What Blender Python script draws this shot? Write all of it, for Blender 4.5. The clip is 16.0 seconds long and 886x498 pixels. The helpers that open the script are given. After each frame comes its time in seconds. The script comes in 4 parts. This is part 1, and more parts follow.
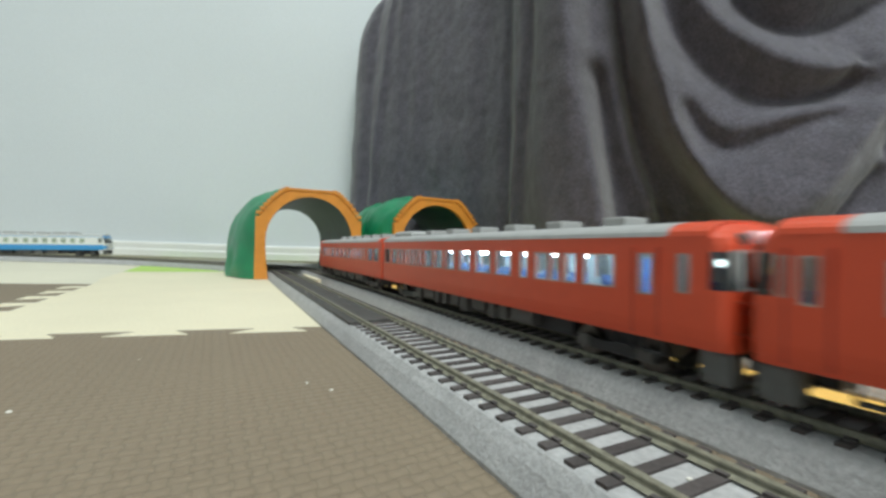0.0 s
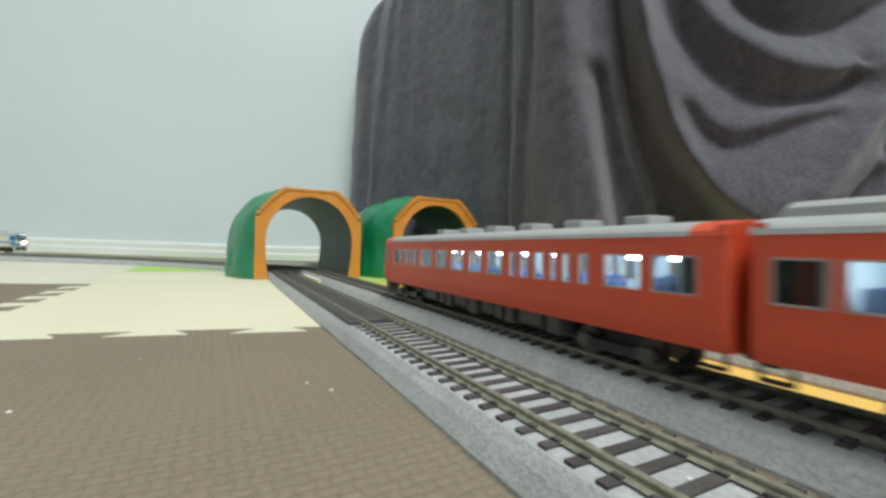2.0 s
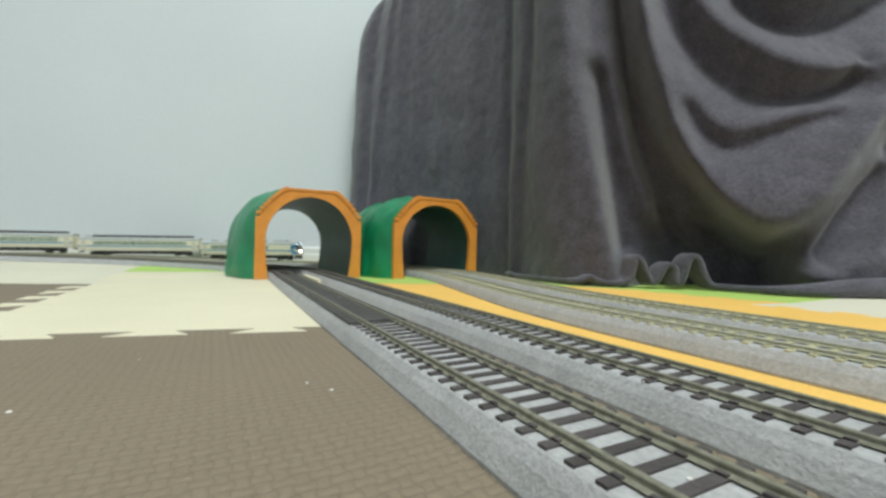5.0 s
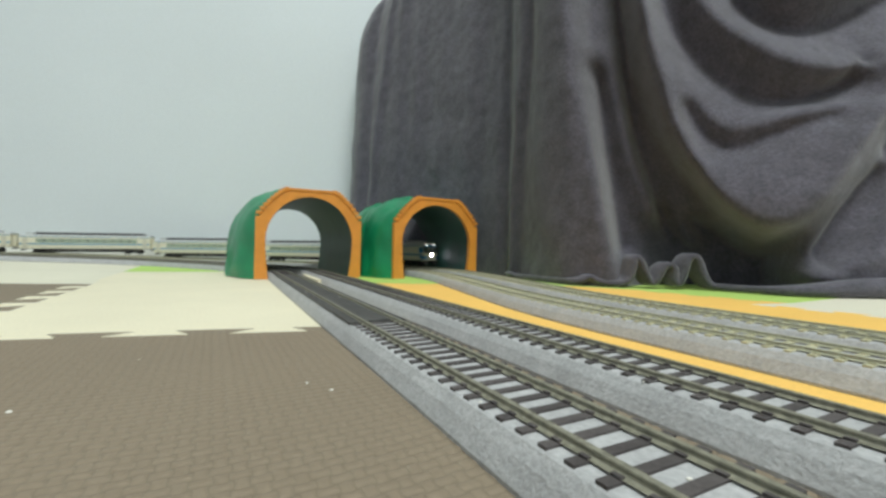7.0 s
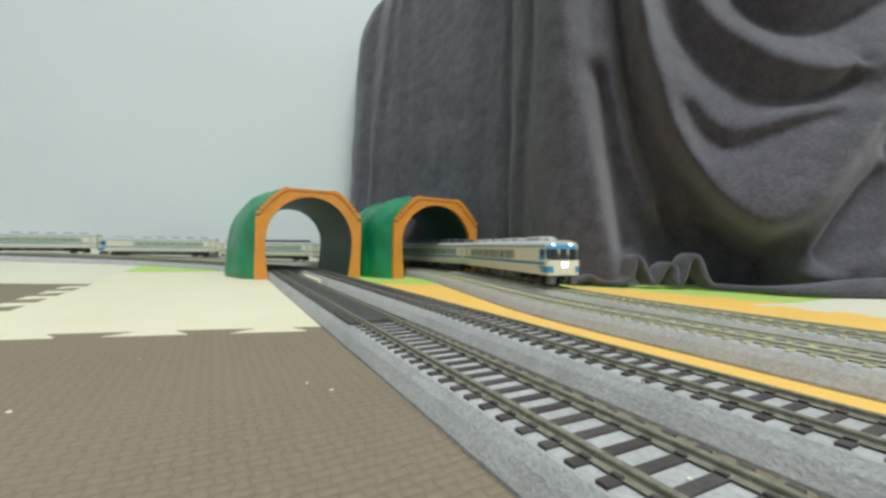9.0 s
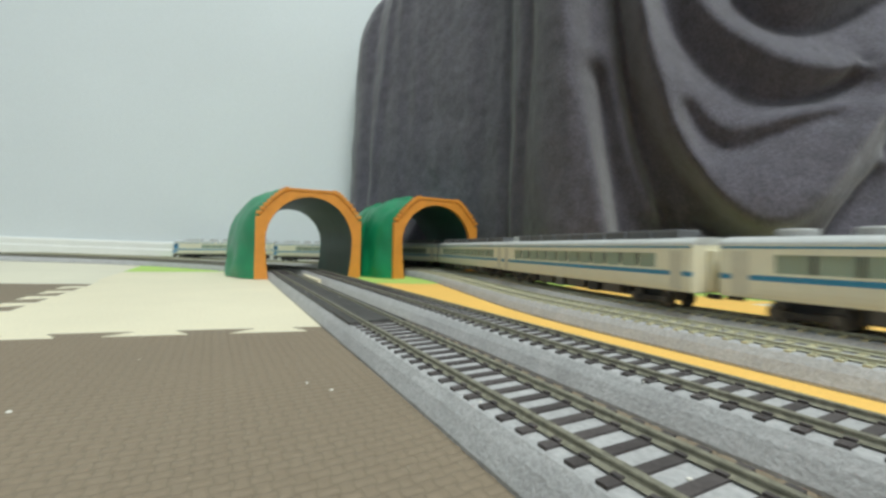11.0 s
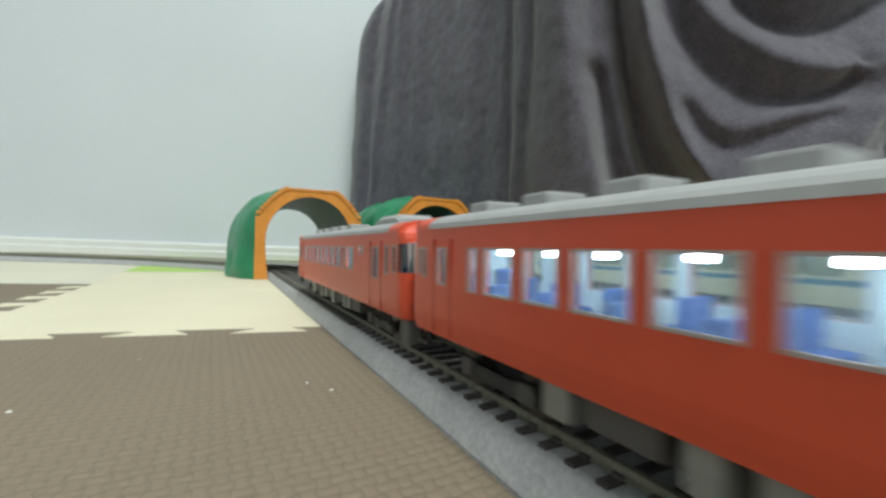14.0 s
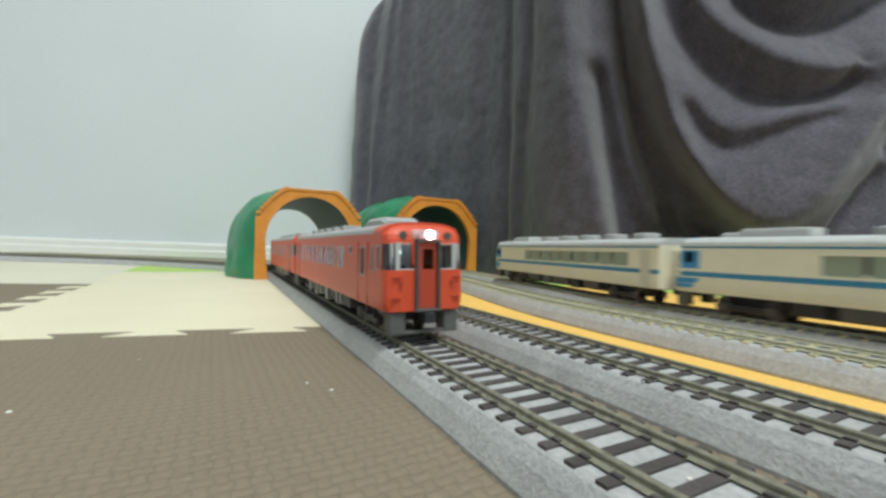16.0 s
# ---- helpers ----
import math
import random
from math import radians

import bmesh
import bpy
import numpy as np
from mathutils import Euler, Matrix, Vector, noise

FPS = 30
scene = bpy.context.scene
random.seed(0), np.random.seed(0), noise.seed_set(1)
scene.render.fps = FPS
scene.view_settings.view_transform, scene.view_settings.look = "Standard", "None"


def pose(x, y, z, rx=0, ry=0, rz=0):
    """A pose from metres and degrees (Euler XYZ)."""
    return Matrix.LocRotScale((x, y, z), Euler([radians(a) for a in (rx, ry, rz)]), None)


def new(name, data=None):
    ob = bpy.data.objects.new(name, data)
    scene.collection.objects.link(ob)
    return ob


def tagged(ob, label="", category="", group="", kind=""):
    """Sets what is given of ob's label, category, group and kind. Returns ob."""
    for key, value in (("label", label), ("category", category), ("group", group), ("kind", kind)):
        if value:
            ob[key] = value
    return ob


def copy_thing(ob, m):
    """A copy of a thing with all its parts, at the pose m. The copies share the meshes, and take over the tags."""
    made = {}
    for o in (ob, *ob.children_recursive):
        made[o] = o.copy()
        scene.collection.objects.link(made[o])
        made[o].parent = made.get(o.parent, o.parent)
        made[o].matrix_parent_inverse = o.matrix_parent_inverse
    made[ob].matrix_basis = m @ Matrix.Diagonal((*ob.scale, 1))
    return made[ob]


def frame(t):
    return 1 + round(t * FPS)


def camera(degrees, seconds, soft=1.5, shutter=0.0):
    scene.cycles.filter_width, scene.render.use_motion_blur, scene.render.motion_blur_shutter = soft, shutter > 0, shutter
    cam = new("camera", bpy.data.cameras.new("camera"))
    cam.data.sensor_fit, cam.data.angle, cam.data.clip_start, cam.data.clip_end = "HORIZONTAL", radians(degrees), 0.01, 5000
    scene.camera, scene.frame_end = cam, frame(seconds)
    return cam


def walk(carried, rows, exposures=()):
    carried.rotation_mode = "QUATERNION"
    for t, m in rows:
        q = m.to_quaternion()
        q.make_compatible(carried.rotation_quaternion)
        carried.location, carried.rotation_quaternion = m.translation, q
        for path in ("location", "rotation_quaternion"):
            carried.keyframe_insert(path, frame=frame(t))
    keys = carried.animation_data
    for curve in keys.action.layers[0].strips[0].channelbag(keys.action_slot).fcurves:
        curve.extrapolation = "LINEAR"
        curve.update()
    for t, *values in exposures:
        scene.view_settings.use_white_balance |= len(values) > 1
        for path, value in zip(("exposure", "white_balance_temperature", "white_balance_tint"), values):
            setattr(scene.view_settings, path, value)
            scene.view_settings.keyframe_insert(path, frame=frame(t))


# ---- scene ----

# All sizes below are in millimetres of the model layout; MM turns them into metres.
MM = 0.001
cam = camera(92.9, 16.0, soft=2.9, shutter=0.7)
EYE = 27.5
cam_pose = pose(0, 0, EYE * MM, 90 - 0.28, 0, 0) @ pose(0, 0, 0, 0, 0, 0.5)
walk(cam, [(0.0, cam_pose), (16.0, cam_pose)])

# ---------------------------------------------------------------- world, light, exposure
world = bpy.data.worlds.new("room_air")
scene.world = world
world.use_nodes = True
world.node_tree.nodes["Background"].inputs[0].default_value = (0.75, 0.85, 1.0, 1)
world.node_tree.nodes["Background"].inputs[1].default_value = 0.25


def area_lamp(name, m, size, watts, colour):
    data = bpy.data.lights.new(name, "AREA")
    data.shape, data.size, data.energy, data.color = "DISK", size, watts, colour
    ob = new(name, data)
    ob.matrix_basis = m
    return ob


LAMP_X, LAMP_Y = 0.40, -0.72
area_lamp("ceiling_light_glow", pose(LAMP_X, LAMP_Y, 2.27), 0.7, 41.0, (0.93, 1.0, 0.98))
scene.view_settings.exposure = 0.53


# ---------------------------------------------------------------- materials
def material(name, colour, rough=0.6, metal=0.0, grain=0.0, scale=400.0, stain=0.0, stain_scale=30.0, bump=0.0,
             bump_scale=None, emit=None, glow=0.0, vary=0.0, sheen=0.0, coat=0.0):
    m = bpy.data.materials.new(name)
    m.use_nodes = True
    nt = m.node_tree
    b = nt.nodes["Principled BSDF"]
    b.inputs["Roughness"].default_value = rough
    b.inputs["Metallic"].default_value = metal
    b.inputs["Sheen Weight"].default_value = sheen
    b.inputs["Coat Weight"].default_value = coat
    if sheen:
        b.inputs["Sheen Roughness"].default_value = 0.6
    co = nt.nodes.new("ShaderNodeTexCoord")
    col = nt.nodes.new("ShaderNodeRGB")
    col.outputs[0].default_value = (*colour, 1)
    out = col.outputs[0]

    def modulate(out, fac, low, high):
        r = nt.nodes.new("ShaderNodeMapRange")
        r.inputs[1].default_value, r.inputs[2].default_value = 0.3, 0.7
        r.inputs[3].default_value, r.inputs[4].default_value = low, high
        nt.links.new(fac, r.inputs[0])
        h = nt.nodes.new("ShaderNodeHueSaturation")
        nt.links.new(r.outputs[0], h.inputs["Value"])
        nt.links.new(out, h.inputs["Color"])
        return h.outputs[0]

    def noise_node(s, detail=4.0):
        n = nt.nodes.new("ShaderNodeTexNoise")
        n.inputs["Scale"].default_value, n.inputs["Detail"].default_value = s, detail
        nt.links.new(co.outputs["Object"], n.inputs["Vector"])
        return n.outputs["Fac"]
    if grain:
        out = modulate(out, noise_node(scale), 1 - grain, 1 + grain)
    if stain:
        out = modulate(out, noise_node(stain_scale), 1 - stain, 1 + stain)
    if vary:
        info = nt.nodes.new("ShaderNodeObjectInfo")
        out = modulate(out, info.outputs["Random"], 1 - vary, 1 + vary)
    nt.links.new(out, b.inputs["Base Color"])
    if bump:
        bp = nt.nodes.new("ShaderNodeBump")
        bp.inputs["Strength"].default_value, bp.inputs["Distance"].default_value = bump, 0.0004
        nt.links.new(noise_node(bump_scale or scale, 6.0), bp.inputs["Height"])
        nt.links.new(bp.outputs[0], b.inputs["Normal"])
    if emit:
        b.inputs["Emission Color"].default_value = (*emit, 1)
        b.inputs["Emission Strength"].default_value = glow
    return m


def glass_material(name, tint=(0.9, 0.95, 0.95), rough=0.02, haze=0.0, sheen_ior=1.45, pale_fill=None):
    m = bpy.data.materials.new(name)
    m.use_nodes = True
    nt = m.node_tree
    nt.nodes.remove(nt.nodes["Principled BSDF"])
    tr, gl, mix, fr = (nt.nodes.new("ShaderNode" + k) for k in ("BsdfTransparent", "BsdfGlossy", "MixShader", "Fresnel"))
    tr.inputs[0].default_value = (*tint, 1)
    gl.inputs["Roughness"].default_value = rough
    fr.inputs[0].default_value = sheen_ior
    nt.links.new(fr.outputs[0], mix.inputs[0])
    nt.links.new(tr.outputs[0], mix.inputs[1])
    nt.links.new(gl.outputs[0], mix.inputs[2])
    out = mix.outputs[0]
    if haze:
        tl, mx = nt.nodes.new("ShaderNodeBsdfDiffuse" if pale_fill else "ShaderNodeBsdfTranslucent"), nt.nodes.new("ShaderNodeMixShader")
        tl.inputs[0].default_value = (*(pale_fill or (0.85, 0.92, 0.95)), 1)
        mx.inputs[0].default_value = haze
        nt.links.new(out, mx.inputs[1])
        nt.links.new(tl.outputs[0], mx.inputs[2])
        out = mx.outputs[0]
    nt.links.new(out, nt.nodes["Material Output"].inputs[0])
    return m


def mat_foam(name, colour, weave=True):
    """Foam play mat: basket-weave relief, a few millimetres a bump."""
    m = material(name, colour, rough=0.75, grain=0.06, scale=900, stain=0.05, stain_scale=14)
    nt = m.node_tree
    b = nt.nodes["Principled BSDF"]
    co = nt.nodes.new("ShaderNodeTexCoord")
    mp = nt.nodes.new("ShaderNodeMapping")
    mp.inputs["Rotation"].default_value = (0, 0, radians(-MAT_TURN))
    nt.links.new(co.outputs["Object"], mp.inputs["Vector"])
    ch = nt.nodes.new("ShaderNodeTexChecker")
    ch.inputs["Scale"].default_value = 1 / (WEAVE * MM)
    nt.links.new(mp.outputs[0], ch.inputs["Vector"])
    waves = []
    for axis in ("X", "Y"):
        w = nt.nodes.new("ShaderNodeTexWave")
        w.bands_direction = axis
        w.inputs["Scale"].default_value = math.pi / (10 * WEAVE * MM)
        w.inputs["Distortion"].default_value = 0.25
        w.inputs["Detail Scale"].default_value = 300
        nt.links.new(mp.outputs[0], w.inputs["Vector"])
        waves.append(w)
    mx = nt.nodes.new("ShaderNodeMix")
    nt.links.new(ch.outputs["Fac"], mx.inputs[0])
    nt.links.new(waves[0].outputs["Fac"], mx.inputs[2])
    nt.links.new(waves[1].outputs["Fac"], mx.inputs[3])
    bp = nt.nodes.new("ShaderNodeBump")
    bp.inputs["Strength"].default_value, bp.inputs["Distance"].default_value = (0.32 if weave else 0.05), 0.0006
    nt.links.new(mx.outputs[0], bp.inputs["Height"])
    nt.links.new(bp.outputs[0], b.inputs["Normal"])
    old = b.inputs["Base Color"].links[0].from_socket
    # weave height also tints the colour: hollows painted darker, crests lighter, as shading
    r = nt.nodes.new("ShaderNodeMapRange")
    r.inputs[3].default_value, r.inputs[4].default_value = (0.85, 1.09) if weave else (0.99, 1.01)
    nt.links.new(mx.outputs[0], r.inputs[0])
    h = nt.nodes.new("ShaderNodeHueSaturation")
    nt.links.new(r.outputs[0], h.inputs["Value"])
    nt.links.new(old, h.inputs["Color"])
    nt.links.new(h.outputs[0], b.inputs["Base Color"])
    return m


MAT_TURN, WEAVE = 28.7, 2.1
M = dict(
    wall=material("wallpaper", (0.70, 0.74, 0.76), 0.9, grain=0.03, scale=700, stain=0.02, stain_scale=5, bump=0.5, bump_scale=500),
    trim=material("white_trim", (0.82, 0.82, 0.78), 0.45, grain=0.02, stain=0.03),
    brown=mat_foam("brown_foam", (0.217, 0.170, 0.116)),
    cream=mat_foam("cream_foam", (0.72, 0.655, 0.485), False),
    orange_mat=mat_foam("orange_foam", (0.83, 0.50, 0.12), False),
    green_mat=mat_foam("lime_foam", (0.42, 0.60, 0.14), False),
    pale=mat_foam("pale_foam", (0.68, 0.64, 0.51), False),
    ballast=material("ballast_grey", (0.405, 0.40, 0.40), 0.95, grain=0.14, scale=1100, stain=0.09, stain_scale=140, bump=0.6, bump_scale=1800),
    tie=material("dark_tie", (0.066, 0.056, 0.054), 0.8, grain=0.2, scale=1500, vary=0.15),
    tie_pale=material("olive_tie", (0.47, 0.44, 0.29), 0.8, grain=0.15, scale=1500, vary=0.1),
    rail=material("nickel_rail", (0.185, 0.175, 0.13), 0.7, 0.0, grain=0.3, scale=900),
    rail_pale=material("pale_nickel_rail", (0.34, 0.325, 0.23), 0.7, 0.0, grain=0.2, scale=900),
    tun_green=material("tunnel_green", (0.008, 0.22, 0.095), 0.36, grain=0.1, scale=60, stain=0.15, stain_scale=25, bump=0.25, bump_scale=90),
    tun_orange=material("tunnel_orange", (0.68, 0.26, 0.035), 0.5, grain=0.07, scale=150, stain=0.06, stain_scale=30),
    cloth=material("grey_fleece", (0.062, 0.056, 0.076), 0.95, grain=0.3, scale=420, stain=0.24, stain_scale=90, bump=1.0, bump_scale=600, sheen=0.3),
    red=material("vermilion_paint", (0.66, 0.080, 0.030), 0.42, grain=0.03, scale=300, stain=0.03, stain_scale=40),
    roof=material("roof_grey", (0.37, 0.37, 0.365), 0.6, grain=0.06, scale=500),
    gear=material("underfloor_grey", (0.085, 0.08, 0.075), 0.7, grain=0.1, scale=500),
    skirt=material("plough_grey", (0.11, 0.11, 0.105), 0.6, grain=0.1, scale=500),
    dark=material("dark_plastic", (0.022, 0.022, 0.025), 0.6, grain=0.1, scale=500),
    wheel=material("wheel_metal", (0.10, 0.09, 0.08), 0.35, 0.8, grain=0.1),
    saloon=material("saloon_white", (0.50, 0.55, 0.58), 0.6, grain=0.03),
    seat=material("blue_seat", (0.03, 0.11, 0.36), 0.7, grain=0.1, scale=700),
    seat_green=material("green_seat", (0.42, 0.52, 0.36), 0.7, grain=0.1, scale=700),
    led=material("led_strip", (0.9, 0.95, 1.0), 0.5, emit=(0.88, 1.0, 0.97), glow=1.7),
    led_spot=material("led_spot", (0.9, 0.95, 1.0), 0.5, emit=(0.85, 0.97, 1.0), glow=24.0),
    headlight=material("lit_headlight", (1, 1, 1), 0.3, emit=(0.95, 0.93, 1.0), glow=40.0),
    taillight=material("lit_tail_lamp", (0.9, 0.02, 0.02), 0.3, emit=(1.0, 0.03, 0.02), glow=0.4),
    lamp_dead=material("unlit_lamp", (0.45, 0.43, 0.42), 0.25),
    ivory=material("ivory_paint", (0.74, 0.70, 0.54), 0.4, grain=0.03, scale=300, stain=0.03),
    blue=material("blue_paint", (0.03, 0.22, 0.38), 0.4, grain=0.03, scale=300),
    silver=material("pale_roof", (0.50, 0.51, 0.50), 0.5, grain=0.05, scale=400),
    white=material("white_paint", (0.74, 0.75, 0.72), 0.4, grain=0.03),
    seal=material("window_rubber", (0.05, 0.05, 0.05), 0.6),
    door_red=material("door_red", (0.45, 0.055, 0.025), 0.42, grain=0.04, scale=300),
    lint=material("white_lint", (0.75, 0.72, 0.65), 0.9),
    floor=material("floor_boards", (0.33, 0.31, 0.27), 0.45, grain=0.2, scale=20),
)
GLASS = glass_material("window_glass", (0.86, 0.93, 0.95), 0.05, 0.06, 1.13)
# brightness of the interior painted into the panes as a diffuse pale green
EXP_GLASS = glass_material("express_glass", (0.84, 0.90, 0.82), 0.05, 0.45, 1.2, (0.58, 0.66, 0.54))
DARK_GLASS = glass_material("tinted_glass", (0.30, 0.34, 0.34))


# ---------------------------------------------------------------- mesh helpers (millimetres in, metres out)
def finish(bm, name, mat, smooth=False):
    bmesh.ops.transform(bm, matrix=Matrix.Diagonal((MM, MM, MM, 1)), verts=bm.verts)
    bmesh.ops.recalc_face_normals(bm, faces=bm.faces)
    me = bpy.data.meshes.new(name)
    bm.to_mesh(me)
    bm.free()
    mats = mat if isinstance(mat, (list, tuple)) else [mat]
    for m in mats:
        me.materials.append(m)
    if smooth:
        me.polygons.foreach_set("use_smooth", [True] * len(me.polygons))
    return me


def part(name, bm, mat, parent=None, label="", smooth=False):
    ob = new(name, finish(bm, name, mat, smooth))
    if parent is not None:
        ob.parent = parent
    if label:
        tagged(ob, label)
    return ob


def thing(name, label, category, group="", kind=""):
    return tagged(new(name), label, category, group, kind)


def box(bm, x0, x1, y0, y1, z0, z1, bevel=0.0):
    r = bmesh.ops.create_cube(bm, size=1, matrix=Matrix.Translation(((x0 + x1) / 2, (y0 + y1) / 2, (z0 + z1) / 2))
                              @ Matrix.Diagonal((x1 - x0, y1 - y0, z1 - z0, 1)))
    if bevel:
        es = list({e for v in r["verts"] for e in v.link_edges})
        bmesh.ops.bevel(bm, geom=es, offset=bevel, segments=2, affect="EDGES", profile=0.6)
    return bm


def cyl(bm, p, axis, r, length, seg=14):
    turn = {"X": pose(0, 0, 0, 0, 90, 0), "Y": pose(0, 0, 0, 90, 0, 0), "Z": Matrix()}[axis]
    bmesh.ops.create_cone(bm, cap_ends=True, segments=seg, radius1=r, radius2=r, depth=length, matrix=Matrix.Translation(p) @ turn)
    return bm


def loft(bm, rings, close=False, caps=False):
    """Skin a row of rings of equal length."""
    vs = [[bm.verts.new(p) for p in ring] for ring in rings]
    for a, b in zip(vs, vs[1:]):
        n = len(a)
        for i in range(n if close else n - 1):
            bm.faces.new((a[i], a[(i + 1) % n], b[(i + 1) % n], b[i]))
    if caps:
        bm.faces.new(vs[0])
        bm.faces.new(vs[-1])
    return bm


# ---------------------------------------------------------------- the layout's plan
RISE = 9.5


def rise(x, y):
    """The foam floor swells gently towards the far corner."""
    a = min(1.0, max(0.0, (-x - 225) / 290.0))
    b = min(1.0, max(0.0, (y - 240) / 110.0))
    return RISE * a ** 1.3 * b


class Path:
    """A centre line: straights and bends one after another, and a line beside it at a fixed offset."""

    def __init__(self, perp, heading, pieces, offset=0.0):
        h = radians(heading)
        x, y = perp * math.cos(h), -perp * math.sin(h)
        xs, ys, hs = [x], [y], [h]
        for length, turn in pieces:
            n = max(1, round(length / 2.0))
            for i in range(n):
                h += radians(turn) / n / 2
                x, y = x + math.sin(h) * length / n, y + math.cos(h) * length / n
                h += radians(turn) / n / 2
                xs.append(x), ys.append(y), hs.append(h)
        self.h = np.array(hs)
        self.x = np.array(xs) + np.cos(self.h) * offset
        self.y = np.array(ys) - np.sin(self.h) * offset
        self.s = np.concatenate([[0], np.cumsum(np.hypot(np.diff(self.x), np.diff(self.y)))])

    def at(self, s):
        i = 0 if s < 0 else -1
        if s < 0 or s > self.s[-1]:
            d, h = s - self.s[i], self.h[i]
            return float(self.x[i] + d * math.sin(h)), float(self.y[i] + d * math.cos(h)), float(h)
        return tuple(float(np.interp(s, self.s, v)) for v in (self.x, self.y, self.h))

    def stand(self, s, z=0.0):
        x, y, h = self.at(s)
        return pose(x * MM, y * MM, (z + rise(x, y)) * MM, 0, 0, math.degrees(math.pi / 2 - h))


def car_stand(path, s, z, flip, half=47.0):
    """Where a car stands: its two bogies are on the track, the body lies along the chord between them."""
    xa, ya, _ = path.at(s - half)
    xb, yb, _ = path.at(s + half)
    lift = (rise(xa, ya) + rise(xb, yb)) / 2
    turn = math.degrees(math.atan2(yb - ya, xb - xa)) + (180 if flip else 0)
    return pose((xa + xb) / 2 * MM, (ya + yb) / 2 * MM, (z + lift) * MM, 0, 0, turn)


INNER_PIECES = [(372, 0), (397, -81.6), (500, 0)]
OUTER_PIECES = [(101, 0), (77, 11.1), (105, 0), (566, -94.1), (500, 0)]
NEAR = Path(54.6, -27.0, INNER_PIECES, -15.5)
MIDDLE = Path(54.6, -27.0, INNER_PIECES, 15.2)
FAR_A = Path(130.5, -25.6, OUTER_PIECES, -15.0)
FAR_B = Path(130.0, -25.6, OUTER_PIECES, 15.6)
RAIL_TOP = 6.55
WALL_Y = 625.0


# ---------------------------------------------------------------- room shell
def wall(name, x0, x1, y0, y1, z1=2400.0):
    bm = box(bmesh.new(), x0, x1, y0, y1, -10, z1)
    return tagged(part(name, bm, M["wall"]), "white textured wallpaper on a plain room wall", "wall", kind="structure")


X0, X1, Y0 = -2300.0, 2000.0, -2000.0
wall("wall_north", X0, X1, WALL_Y, WALL_Y + 100)
wall("wall_south", X0, X1, Y0 - 100, Y0)
wall("wall_west", X0 - 100, X0, Y0, WALL_Y)
wall("wall_east", X1, X1 + 100, Y0, WALL_Y)
tagged(part("ceiling", box(bmesh.new(), X0 - 100, X1 + 100, Y0 - 100, WALL_Y + 100, 2400, 2450), M["wall"]),
       "plain white ceiling of the room", "ceiling", kind="structure")
tagged(part("floor", box(bmesh.new(), X0 - 100, X1 + 100, Y0 - 100, WALL_Y + 100, -40, -10.5), M["floor"]),
       "wooden room floor under the foam mats", "floor", kind="structure")


def skirting():
    """Moulded skirting along the wall; it follows the swell of the floor."""
    bm = bmesh.new()
    prof = [(0, -10), (-9, -10), (-9, 14.0), (-8.2, 15.0), (-6.5, 15.6), (-6.5, 23.0), (-5.6, 25.0), (-4, 25.8), (0, 25.8)]
    rings = []
    for i in range(130):
        x = X0 + (X1 - X0) * i / 129
        lift = TRIM_LIFT * min(1.15, max(0.0, (-x - 226) / 432.0))
        rings.append([(x, WALL_Y + dy, z + lift) for dy, z in prof])
    loft(bm, rings, close=True, caps=True)
    tagged(part("baseboard", bm, M["trim"]), "white moulded skirting board along the wall", "baseboard", kind="structure")


TRIM_LIFT = 12.0
skirting()


def ceiling_lamp():
    t = thing("ceiling_lamp", "round white ceiling lamp, switched on", "lamp")
    t.matrix_basis = pose(LAMP_X, LAMP_Y, 2.4)
    bm = bmesh.new()
    cyl(bm, (0, 0, -30), "Z", 330, 60, 32)
    part("housing", bm, M["trim"], t)


ceiling_lamp()


# ---------------------------------------------------------------- foam mats
def toothed(a, b, pitch, amp, flare, phase=0):
    """A jigsaw edge from a to b: dovetail tabs to both sides of the line."""
    ax, ay = a
    dx, dy = b[0] - a[0], b[1] - a[1]
    L = math.hypot(dx, dy)
    ux, uy = dx / L, dy / L
    pts, n, side = [], max(1, round(L / pitch)), 1 if phase else -1
    for i in range(n + 1):
        u = L * i / n
        if i == 0:
            pts.append((u, side * amp))
        elif i == n:
            pts.append((u, side * amp))
        else:
            pts.append((u + flare, side * amp))
            side = -side
            pts.append((u - flare, side * amp))
    out = []
    for (u, v) in pts:
        u = min(max(u, 0), L)
        out.append((ax + ux * u - uy * v, ay + uy * u + ux * v))
    # the tabs have rounded heads
    soft = [out[0]]
    for p, q in zip(out, out[1:]):
        d = math.dist(p, q)
        k = min(0.4, 1.8 / max(d, 0.1))
        soft += [(p[0] + (q[0] - p[0]) * f, p[1] + (q[1] - p[1]) * f) for f in (k * 0.35, k, 1 - k, 1 - k * 0.35)]
    return soft + [out[-1]]


